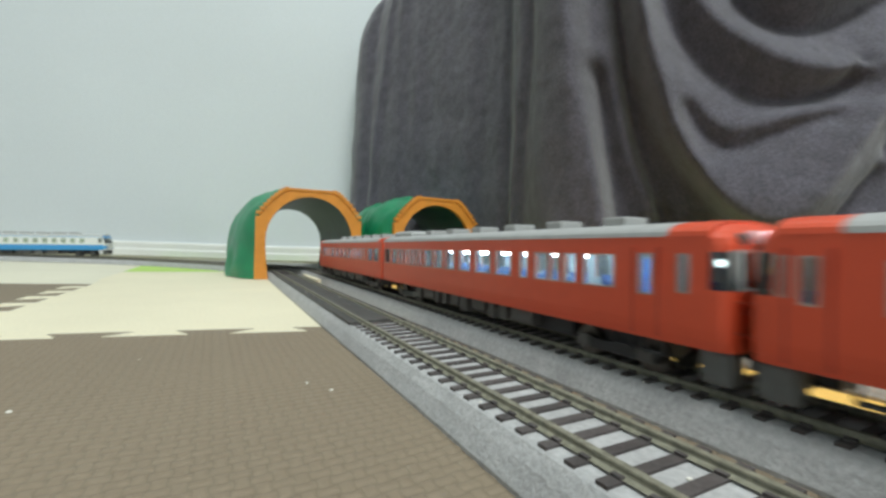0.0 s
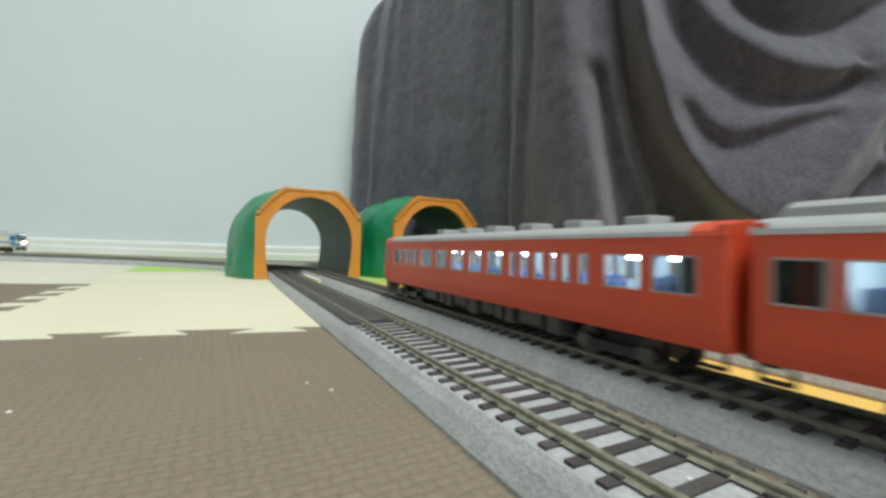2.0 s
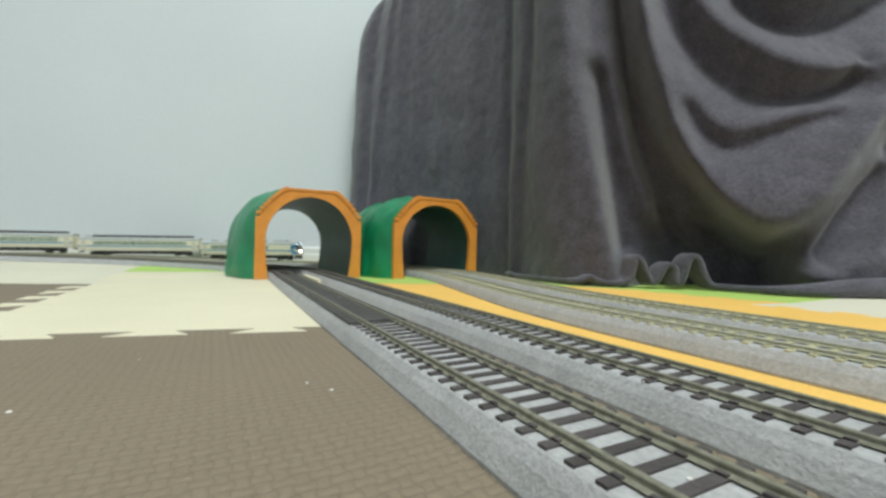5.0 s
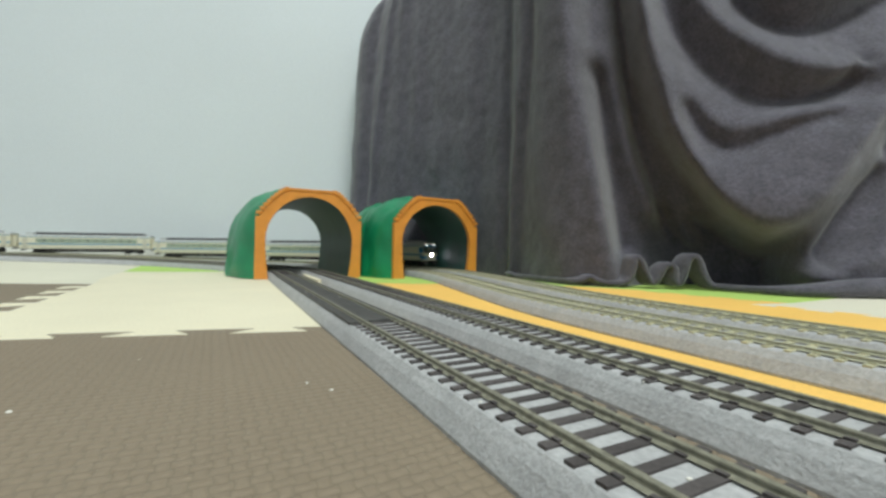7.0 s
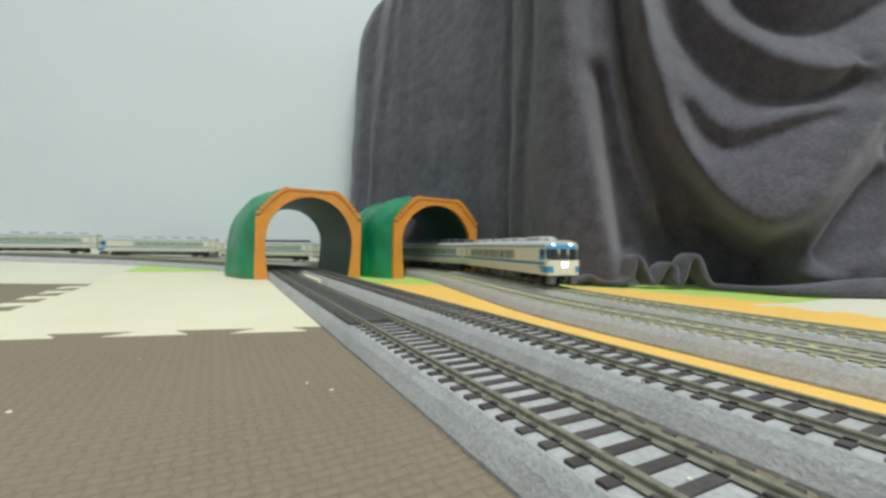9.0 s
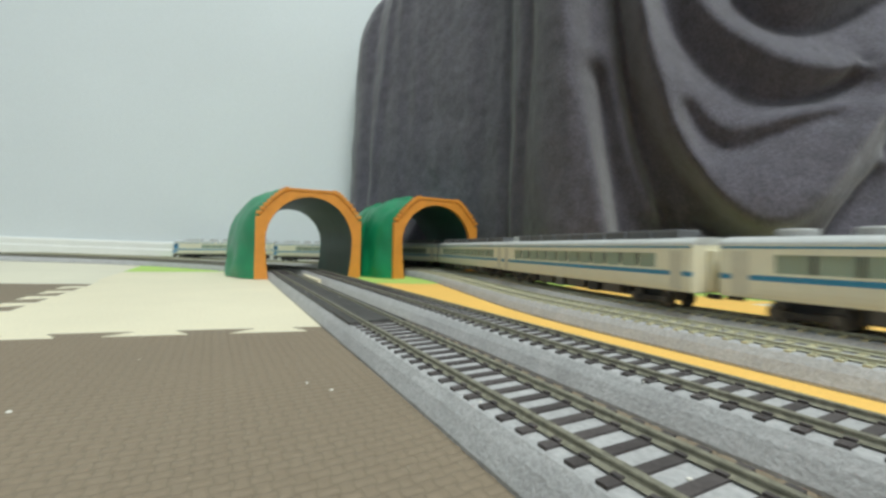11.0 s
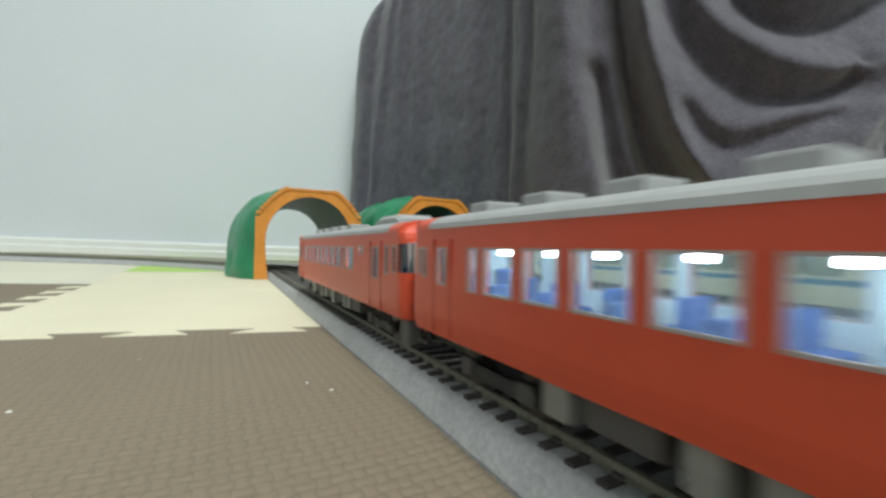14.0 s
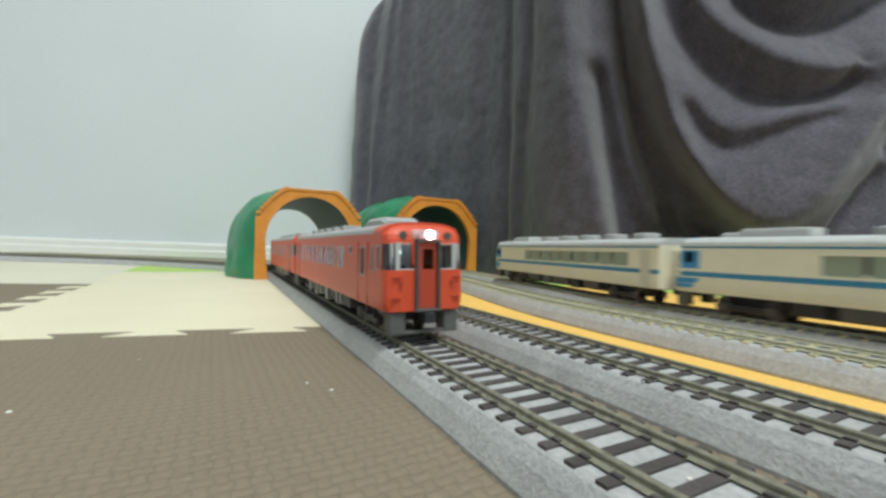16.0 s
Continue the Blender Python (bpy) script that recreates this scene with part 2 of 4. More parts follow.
def foam_mat(outline, mat, label, z=0.0, thick=10.0):
    bm = bmesh.new()
    vs = [bm.verts.new((x, y, z)) for x, y in outline]
    f = bm.faces.new(vs)
    bm.normal_update()
    if f.normal.z < 0:
        f.normal_flip()
    bmesh.ops.triangulate(bm, faces=[f])
    xs = [p[0] for p in outline]
    if min(xs) < -150:
        lo = max(min(xs), -760)
        for k in range(24):
            x = -150 - 25 * k
            if lo < x < max(xs):
                g = bm.verts[:] + bm.edges[:] + bm.faces[:]
                bmesh.ops.bisect_plane(bm, geom=g, plane_co=(x, 0, 0), plane_no=(1, 0, 0))
        for y in range(240, 370, 22):
            g = bm.verts[:] + bm.edges[:] + bm.faces[:]
            bmesh.ops.bisect_plane(bm, geom=g, plane_co=(0, y, 0), plane_no=(0, 1, 0))
    for v in bm.verts:
        v.co.z += rise(v.co.x, v.co.y)
    r = bmesh.ops.extrude_face_region(bm, geom=bm.faces[:])
    for e in r["geom"]:
        if isinstance(e, bmesh.types.BMVert):
            e.co.z = -10.0
    ob = part("foam_mat", bm, mat)
    return tagged(ob, label, "play mat", "foam mats on the floor")


def beside(p, along):
    """A point p to the side of the eye and so far along the inner tracks."""
    return 0.891 * p - 0.454 * along, 0.454 * p + 0.891 * along


EDGE_A, EDGE_B = (-237.5, 100.5), (22.5, 152.5)
front = [q for q in toothed(EDGE_A, EDGE_B, 17.6, 3.6, 3.4) if 0.891 * q[0] + 0.454 * q[1] < 59]
left_edge = toothed((-154, 118), (-244, 284), 14.3, 6.0, 1.8)
SEAM = beside(62, 152)
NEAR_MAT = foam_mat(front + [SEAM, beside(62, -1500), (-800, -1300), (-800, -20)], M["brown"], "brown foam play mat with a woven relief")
foam_mat([SEAM] + list(reversed([q for q in front if q[0] > -138])) + [(-154, 119)] + left_edge + [(-262, 322), (-300, 395), (-190, 452), beside(62, 385), beside(62, 175)],
         M["cream"], "cream foam play mat with jigsaw edges")
foam_mat([q for q in front if q[0] <= -138][:1] + [(-154, 119)] + left_edge + [(-340, 277), (-800, 130), (-800, -18)],
         M["brown"], "brown foam play mat beside the cream one")
foam_mat([left_edge[-1], (-262, 322), (-300, 395), (-420, 625), (-2200, 625), (-2200, -100), (-800, 130), (-340, 277)], M["pale"],
         "pale beige foam play mat under the far tracks")
foam_mat([(-300, 395), (-190, 452), (-200, 625), (-420, 625)], M["green_mat"], "lime green foam play mat under the far tracks")
foam_mat([(-190, 452), beside(62, 385), (-88, 385), (-60, 625), (-200, 625)], M["cream"], "cream foam play mat below the tunnels")
foam_mat([(-88, 385), beside(62, 385), beside(62, 330), (-22, 312), (60, 318), (80, 625), (-60, 625)], M["green_mat"], "lime green foam play mat between the tunnels")
LIME_EDGE = toothed((116, 292), (178, 216), 12.0, 1.6, 1.2)
PALE_EDGE = toothed((157, 214), (186, 170), 11.0, 3.2, 1.4)
foam_mat([beside(62, 330), beside(62, 175), SEAM, (82, -25), (260, 60), *reversed(PALE_EDGE), *reversed(LIME_EDGE), (60, 318), (-22, 312)], M["orange_mat"],
         "orange foam play mat between the track pairs")
foam_mat([*LIME_EDGE, (232, 244), (260, 625), (80, 625), (60, 318)], M["green_mat"],
         "lime green foam play mat at the blanket's hem")
foam_mat([LIME_EDGE[-1], *PALE_EDGE, (260, 60), (800, 60), (800, 625), (260, 625), (232, 244)], M["pale"], "pale beige foam play mat at the blanket's hem")


# added out of view: brown instead of orange, so less orange light bounces up
foam_mat([(82, -25), beside(62, -1500), (1500, -1000), (800, 60), (260, 60)], M["brown"], "unseen brown foam mat under the near track ends, curbing orange bounce light")


def weave_relief(mat_ob):
    """Basket weave of the near mat: small rounded ribs, laid crosswise by turns."""
    c, sn = math.cos(radians(MAT_TURN)), math.sin(radians(MAT_TURN))
    ex, ey = EDGE_B[0] - EDGE_A[0], EDGE_B[1] - EDGE_A[1]
    el = math.hypot(ex, ey)
    rng = random.Random(7)
    co, fa = [], []
    for i in range(-80, 81):
        for j in range(-20, 120):
            u, v = (i + 0.5) * WEAVE, (j + 0.5) * WEAVE
            x, y = u * c - v * sn, u * sn + v * c
            if not (-190 < x < 60 and 36 < y < 150) or 0.891 * x + 0.454 * y > 60.5:
                continue
            if (ex * (y - EDGE_A[1]) - ey * (x - EDGE_A[0])) / el > -5.2:
                continue
            a, b = (0.56, 0.30) if (i + j) % 2 else (0.33, 0.50)
            h = 0.13 + 0.04 * rng.random()
            k = len(co)
            for lvl, shrink in ((0.004, 1.0), (h * 0.75, 0.8), (h, 0.45)):
                for p, q in ((-1, -1), (1, -1), (1, 1), (-1, 1)):
                    uu, vv = u + p * a * WEAVE * shrink, v + q * b * WEAVE * shrink
                    co.append(((uu * c - vv * sn) * MM, (uu * sn + vv * c) * MM, lvl * MM))
            for r in (0, 4):
                fa += [(k + r + n, k + r + (n + 1) % 4, k + r + 4 + (n + 1) % 4, k + r + 4 + n) for n in range(4)]
            fa.append((k + 8, k + 9, k + 10, k + 11))
    me = bpy.data.meshes.new("weave_ribs")
    me.from_pydata(co, [], fa)
    me.materials.append(M["brown_rib"])
    me.polygons.foreach_set("use_smooth", [True] * len(me.polygons))
    ob = tagged(new("weave_ribs", me), kind="stuff")
    ob.parent = mat_ob


M["brown_rib"] = material("brown_foam_rib", (0.219, 0.170, 0.117), 0.7, grain=0.06, scale=900, stain=0.05, stain_scale=14)
weave_relief(NEAR_MAT)


# ---------------------------------------------------------------- tracks
def track(path, s0, s1, mat_tie, label, pitch=4.35, width=21.6, tie=16.0, mat_rail="rail"):
    """Ballasted sectional track: a roadbed, two rails, and the ties, each a piece of its own."""
    t = thing("model_railway_track", label, "railway track", "model railway tracks")

    def sweep(bm, prof, close=True):
        rings = []
        step = 12.0
        n = int((s1 - s0) / step)
        for i in range(n + 1):
            x, y, h = path.at(s0 + (s1 - s0) * i / n)
            g = rise(x, y)
            rings.append([(x + math.cos(h) * v, y - math.sin(h) * v, z + g) for v, z in prof])
        return loft(bm, rings, close, close)
    w = width / 2
    part("roadbed", sweep(bmesh.new(), [(-w, 0.05), (-w, 0.7), (-w + 1.3, 3.4), (-w + 2.5, 5.05), (-w + 3.0, 5.3), (w - 3.0, 5.3), (w - 2.5, 5.05), (w - 1.3, 3.4), (w, 0.7), (w, 0.05)]), M["ballast"], t, "speckled grey ballast")
    for side in (-4.75, 4.75):
        c = side
        part("rail", sweep(bmesh.new(), [(c - 1.15, 5.64), (c - 0.52, 5.9), (c - 0.42, 6.2), (c - 0.48, 6.3), (c - 0.42, 6.55), (c + 0.42, 6.55), (c + 0.48, 6.3),
                                         (c + 0.42, 6.2), (c + 0.52, 5.9), (c + 1.15, 5.64)]), M[mat_rail], t, "weathered nickel silver rail")
    bm = bmesh.new()
    box(bm, -0.75, 0.75, -tie / 2, tie / 2, 4.8, 5.62)
    for y in (-4.75, 4.75):
        for d in (-1.1, 1.1):
            box(bm, -0.6, 0.6, y + d - 0.3, y + d + 0.3, 5.6, 5.95)
    me = finish(bm, "tie", mat_tie)
    n = int((s1 - s0) / pitch)
    near_n = 0
    joined = []
    for i in range(n):
        s = s0 + (i + 0.5) * pitch
        m = path.stand(s)
        if -60 < s < 380 and near_n < 110:
            ob = new("tie", me)
            ob.parent = t
            ob.matrix_basis = m
            near_n += 1
        else:
            joined.append(m)
    bm = bmesh.new()
    co, fa = [], []
    verts, faces = [v.co.copy() for v in me.vertices], [tuple(f.vertices) for f in me.polygons]
    for m in joined:
        k = len(co)
        co += [tuple(m @ v) for v in verts]
        fa += [tuple(j + k for j in f) for f in faces]
    bm.free()
    rest = bpy.data.meshes.new("ties")
    rest.from_pydata(co, [], fa)
    rest.materials.append(mat_tie)
    ob = tagged(new("ties", rest), kind="stuff")
    ob.parent = t
    return t


track(NEAR, -1150, 1150, M["tie"], "grey ballasted model track with dark brown ties", pitch=4.2)
track(MIDDLE, -1400, 1150, M["tie"], "grey ballasted model track with dark ties and worn rails", pitch=4.2)
track(FAR_A, -500, 1500, M["tie_pale"], "grey ballasted model track with olive brown ties", mat_rail="rail_pale")
track(FAR_B, -750, 2200, M["tie_pale"], "grey ballasted model track with olive ties beside its twin", mat_rail="rail_pale")


def infill(path, s0, s1):
    """Dark moulded plate between the rails on the way into the tunnel."""
    bm, rings = bmesh.new(), []
    n = 40
    for i in range(n + 1):
        x, y, h = path.at(s0 + (s1 - s0) * i / n)
        rings.append([(x + math.cos(h) * v, y - math.sin(h) * v, z + rise(x, y)) for v, z in ((-8.4, 5.1), (-8.4, 5.75), (-5.7, 5.9), (-5.6, 5.66), (-3.9, 5.66), (-3.6, 6.05), (3.6, 6.05), (3.9, 5.66), (5.6, 5.66), (5.7, 5.9), (8.4, 5.75), (8.4, 5.1))])
    loft(bm, rings, True, True)
    tagged(part("rerailer_plate", bm, M["plate"]), "dark grey moulded plate lying between the rails", "track plate")


M["plate"] = material("dark_plate", (0.055, 0.053, 0.05), 0.7, grain=0.2, scale=700, stain=0.25, stain_scale=120, bump=0.5)
infill(NEAR, 118, 330)


def gap_strip(path, side, s0, s1):
    """Raised sliver, added for the cream mat showing between the two near roadbeds."""
    bm, rings = bmesh.new(), []
    for i in range(13):
        x, y, h = path.at(s0 + (s1 - s0) * i / 12)
        w = 1.9 * (0.35 + 0.65 * math.sin(math.pi * (0.12 + 0.76 * i / 12)))
        rings.append([(x + math.cos(h) * v, y - math.sin(h) * v, z + rise(x, y)) for v, z in ((side - w, 0.0), (side - w, 4.6), (side + w, 4.9), (side + w, 0.0))])
    loft(bm, rings, True, True)
    tagged(part("plastic_strip", bm, M["cream"]), "thin raised strip standing in for cream mat between two tracks", "strip")


gap_strip(NEAR, 15.2, 288, 352)


# ---------------------------------------------------------------- toy tunnels
def tunnel(m, length, label, bend=0.0, left=20.0, right=4.0, TUN_H=75.0, TUN_SH=51.0):
    t = thing("toy_tunnel", label, "toy tunnel", "toy tunnels")
    t.matrix_basis = m
    hw = TUN_W / 2

    arch = [(-hw + 10.5, 0.0), (-hw + 8.6, 16.0)] + [(-(hw - 7.6) * math.cos(math.pi * i / 18), 31 + (TUN_H - 37) * math.sin(math.pi * i / 18)) for i in range(19)] \
        + [(hw - 8.6, 16.0), (hw - 10.5, 0.0)]
    # portal: outline rises in steps to a flat crown
    steps = [(-hw, 0.0), (-hw, TUN_SH)]
    n = 9
    for i in range(n):
        a, b = i / n, (i + 1) / n
        x = -hw + (hw - 19) * b
        z = TUN_SH + (TUN_H - TUN_SH) * (1 - (1 - a) ** 1.35)
        z2 = TUN_SH + (TUN_H - TUN_SH) * (1 - (1 - b) ** 1.35)
        steps += [(x, z + 0.0), (x, z2)]
    full = steps + [(-x, z) for x, z in reversed(steps)]

    def portal(y0, y1, name):
        bm = bmesh.new()
        # walk both outlines by arc fraction and skin the ring between them
        def resample(pl, count):
            d = [0.0]
            for p, q in zip(pl, pl[1:]):
                d.append(d[-1] + math.dist(p, q))
            out, j = [], 0
            for i in range(count):
                u = d[-1] * i / (count - 1)
                while j < len(d) - 2 and d[j + 1] < u:
                    j += 1
                k = 0 if d[j + 1] == d[j] else (u - d[j]) / (d[j + 1] - d[j])
                out.append(tuple(p + (q - p) * k for p, q in zip(pl[j], pl[j + 1])))
            return out
        dense = []
        for p, q in zip(full, full[1:]):
            for i in range(5):
                dense.append((p[0] + (q[0] - p[0]) * i / 5, p[1] + (q[1] - p[1]) * i / 5))
        dense.append(full[-1])
        inn = resample(arch, len(dense))
        rings = [[(x, y, z) for x, z in pl] for y in (y0, y1) for pl in (inn, dense)]
        order = [rings[0], rings[1], rings[3], rings[2], rings[0]]
        loft(bm, order)
        bmesh.ops.remove_doubles(bm, verts=bm.verts, dist=0.01)
        part(name, bm, M["tun_orange"], t, "orange plastic portal with a stepped brick crown")
        # bricks that stand proud along the steps
        bmb = bmesh.new()
        for i in range(2, len(steps) - 1, 2):
            (xa, za), (xb, zb) = steps[i], steps[i + 1]
            for sgn in (-1, 1):
                box(bmb, sgn * (xa - 0.2) - 2.1, sgn * (xa - 0.2) + 2.1, y0 - 1.1, y0 + 3.0, zb - 1.9, zb + 0.8, 0.3)
        box(bmb, -19, 19, y0 - 0.7, y0 + 1.4, TUN_H - 1.9, TUN_H + 0.35, 0.35)
        part("crown_course", bmb, M["tun_orange"], t)
    portal(0, 4.0, "portal")
    # green hill shell, bulging and dented
    bm = bmesh.new()
    rings, inside = [], []
    ny, na = 26, 40
    for j in range(ny + 1):
        v = j / ny
        y = 2.0 + (length - 2.0) * v
        sway = bend * v * v
        ring, rin = [], []
        for i in range(na + 1):
            a = math.pi * i / na
            ca, sa = math.cos(a), math.sin(a)
            sq = (abs(ca) ** 3.8 + abs(sa) ** 3.8) ** (-1 / 3.8)
            bump = noise.noise(Vector((i * 0.30, j * 0.28, 3.7))) * 3.6 + noise.noise(Vector((i * 0.62, j * 0.5, 9.1))) * 1.6
            flare = 1.0 * (1 - sa) ** 2 * math.sin(math.pi * min(1.0, 0.15 + v))
            edge = min(1.0, v * 9)
            k = min(1.0, max(0.0, v / 0.42))
            swollen = (left if ca > 0 else right) * k * (2 - k) * (1 - 0.35 * sa)
            x = -ca * sq * (hw - 1.0 + 2.0 * edge + flare * edge * 0.4 + swollen) - (bump * ca * edge)
            z = sa * sq * (TUN_H - 2.0 + 3.4 * edge) + bump * sa * edge
            # chamfered shoulders
            lim = TUN_SH + (hw + 3 * edge + swollen - abs(x)) * 0.80 + 8 + 2.5 * noise.noise(Vector((i * 0.5, j * 0.33, 6.2)))
            z = min(z, lim) if i not in (0, na) else 0.0
            ring.append((x - sway, y, max(0.0, z)))
        rings.append(ring)
        for k in range(len(arch)):
            rin.append((arch[k][0] - sway, y, arch[k][1]))
        inside.append(rin)
    loft(bm, rings)
    shell = part("hill", bm, M["tun_green"], t, "green moulded hillside", smooth=True)
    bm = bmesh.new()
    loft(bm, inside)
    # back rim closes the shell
    part("lining", bm, M["tun_green_shaded"], t, "inside of the tunnel, its green darkened for shade", smooth=True)
    bm = bmesh.new()
    a, b = inside[-1], rings[-1]
    va = [bm.verts.new(p) for p in a]
    vb = [bm.verts.new(p) for p in b]
    idx = [round(i * (len(vb) - 1) / (len(va) - 1)) for i in range(len(va))]
    for i in range(len(va) - 1):
        chain = vb[idx[i]:idx[i + 1] + 1]
        bm.faces.new([va[i], *chain, va[i + 1]])
    part("back_rim", bm, M["tun_green"], t)
    return t


TUN_W = 85.0
# the hill's green again, with the shade inside the tunnel put into the colour
M["tun_green_shaded"] = material("tunnel_green_shaded", (0.010, 0.060, 0.046), 0.5, grain=0.15, scale=60, stain=0.15, stain_scale=20)
tunnel(pose(-0.1118, 0.3525, -0.0006, 0, 1.2, 23.0), 140, "green plastic toy tunnel with an orange portal over two tracks", 10, 21.0, 4.0)
tunnel(pose(-0.0054, 0.3785, -0.0006, 0, 1.0, 30.0), 100, "green plastic toy tunnel with an orange portal before the blanket", -4, 14.0, 8.0, 71.5, 48.0)


# ---------------------------------------------------------------- the blanket
HEM = [(-143, 566), (-20, 480), (62, 397), (93, 322), (130, 306), (182, 291), (206, 262), (300, 250), (460, 215), (700, 150)]
# folds of the cloth: each carries the relief in mm at its line, then its course as distance along the hem and height
FOLD_LINES = []


def fold(relief, *course):
    FOLD_LINES.append((relief, course))


# the flat panel on the far side, with soft upright folds
for u, r in ((20, 2), (34, -2), (84, 1.5), (98, -1), (112, 1), (128, -1), (150, 0.5), (166, -0.5), (193, 1), (214, -1.5), (238, 1.5), (250, -1.5)):
    fold(r, (u + 12, 395), (u + 3, 200), (u, 0))
fold(4, (74, 340), (70, 294), (63, 247), (51, 180), (44, 103), (40, 0))
fold(0, (80, 340), (76, 296), (70, 241), (60, 180), (54, 103), (50, 0))
fold(5, (286, 395), (284, 242), (283, 193), (274, 150), (268, 118), (261, 68), (258, 0))
fold(0, (300, 395), (294, 239), (292, 182), (284, 145), (276, 98), (270, 0))
fold(7, (306, 395), (306, 240), (306, 140), (304, 60), (312, 0))
fold(11.5, (318, 395), (321, 240), (328, 140), (338, 60), (344, 0))
# the panel's rounded edge and the gap behind it
fold(14, (328, 395), (331, 260), (334, 215), (339, 177), (344, 143), (349, 113), (356, 80), (361, 48), (365, 28), (367, 0))
fold(-6, (337, 260), (340, 215), (345, 185))
fold(-24, (347, 165), (350, 143), (355, 113), (362, 80), (367, 48), (372, 24))
fold(-22, (356, 143), (361, 113), (369, 80), (376, 48), (384, 24))
fold(-13, (350, 300), (358, 190), (364, 150), (373, 111), (381, 86), (389, 67), (396, 54))
fold(-30, (358, 395), (362, 300), (368, 229), (373, 179), (381, 133), (391, 93), (404, 58), (418, 32))
fold(-48, (398, 62), (410, 36), (424, 18), (440, 8), (466, 6), (476, 10))
fold(-48, (420, 48), (440, 26), (462, 20), (474, 22))
fold(-11, (478, 14), (491, 33), (507, 56), (525, 80), (560, 118), (640, 178))
fold(-18, (374, 202), (381, 165), (389, 132), (398, 102), (413, 78), (431, 53), (448, 38), (460, 33), (470, 35))
# the long swag, from the top down to its belly and up again
fold(21, (372, 395), (376, 290), (380, 203), (387, 167), (395, 135), (404, 107), (418, 84), (436, 58), (451, 44), (460, 40), (468, 42), (477, 53), (490, 72), (503, 94), (530, 125), (600, 170))
fold(3, (414, 126), (420, 111), (429, 99), (439, 94), (448, 95), (459, 101), (477, 108), (501, 112))
fold(12, (404, 156), (414, 138), (425, 118), (435, 108), (445, 106), (457, 108), (472, 111), (493, 114), (523, 120), (600, 150))
# upper swags
fold(-5, (388, 300), (396, 217), (408, 184), (425, 156), (441, 138), (460, 127), (480, 124), (493, 126), (506, 133), (520, 144))
fold(17, (404, 300), (412, 230), (419, 205), (431, 187), (448, 167), (464, 153), (479, 144), (493, 138), (510, 139), (545, 150), (620, 200))
fold(-3, (425, 300), (431, 225), (442, 198), (461, 181), (484, 174), (503, 175), (522, 183), (560, 206), (620, 250))
fold(16, (440, 300), (451, 210), (476, 191), (496, 189), (512, 194), (560, 225), (620, 280))
fold(-4, (470, 300), (480, 225), (505, 212), (540, 230), (600, 290))
# the folds that run down to the floor
fold(0, (640, 150), (560, 103), (522, 80), (508, 63), (496, 44), (486, 29), (480, 14))
fold(-6, (640, 122), (560, 81), (529, 59), (514, 45), (500, 31), (490, 15))
fold(7, (640, 115), (560, 74), (531, 52), (518, 38), (506, 26), (498, 12))
fold(13, (640, 60), (560, 36), (516, 25), (497, 18), (480, 9))


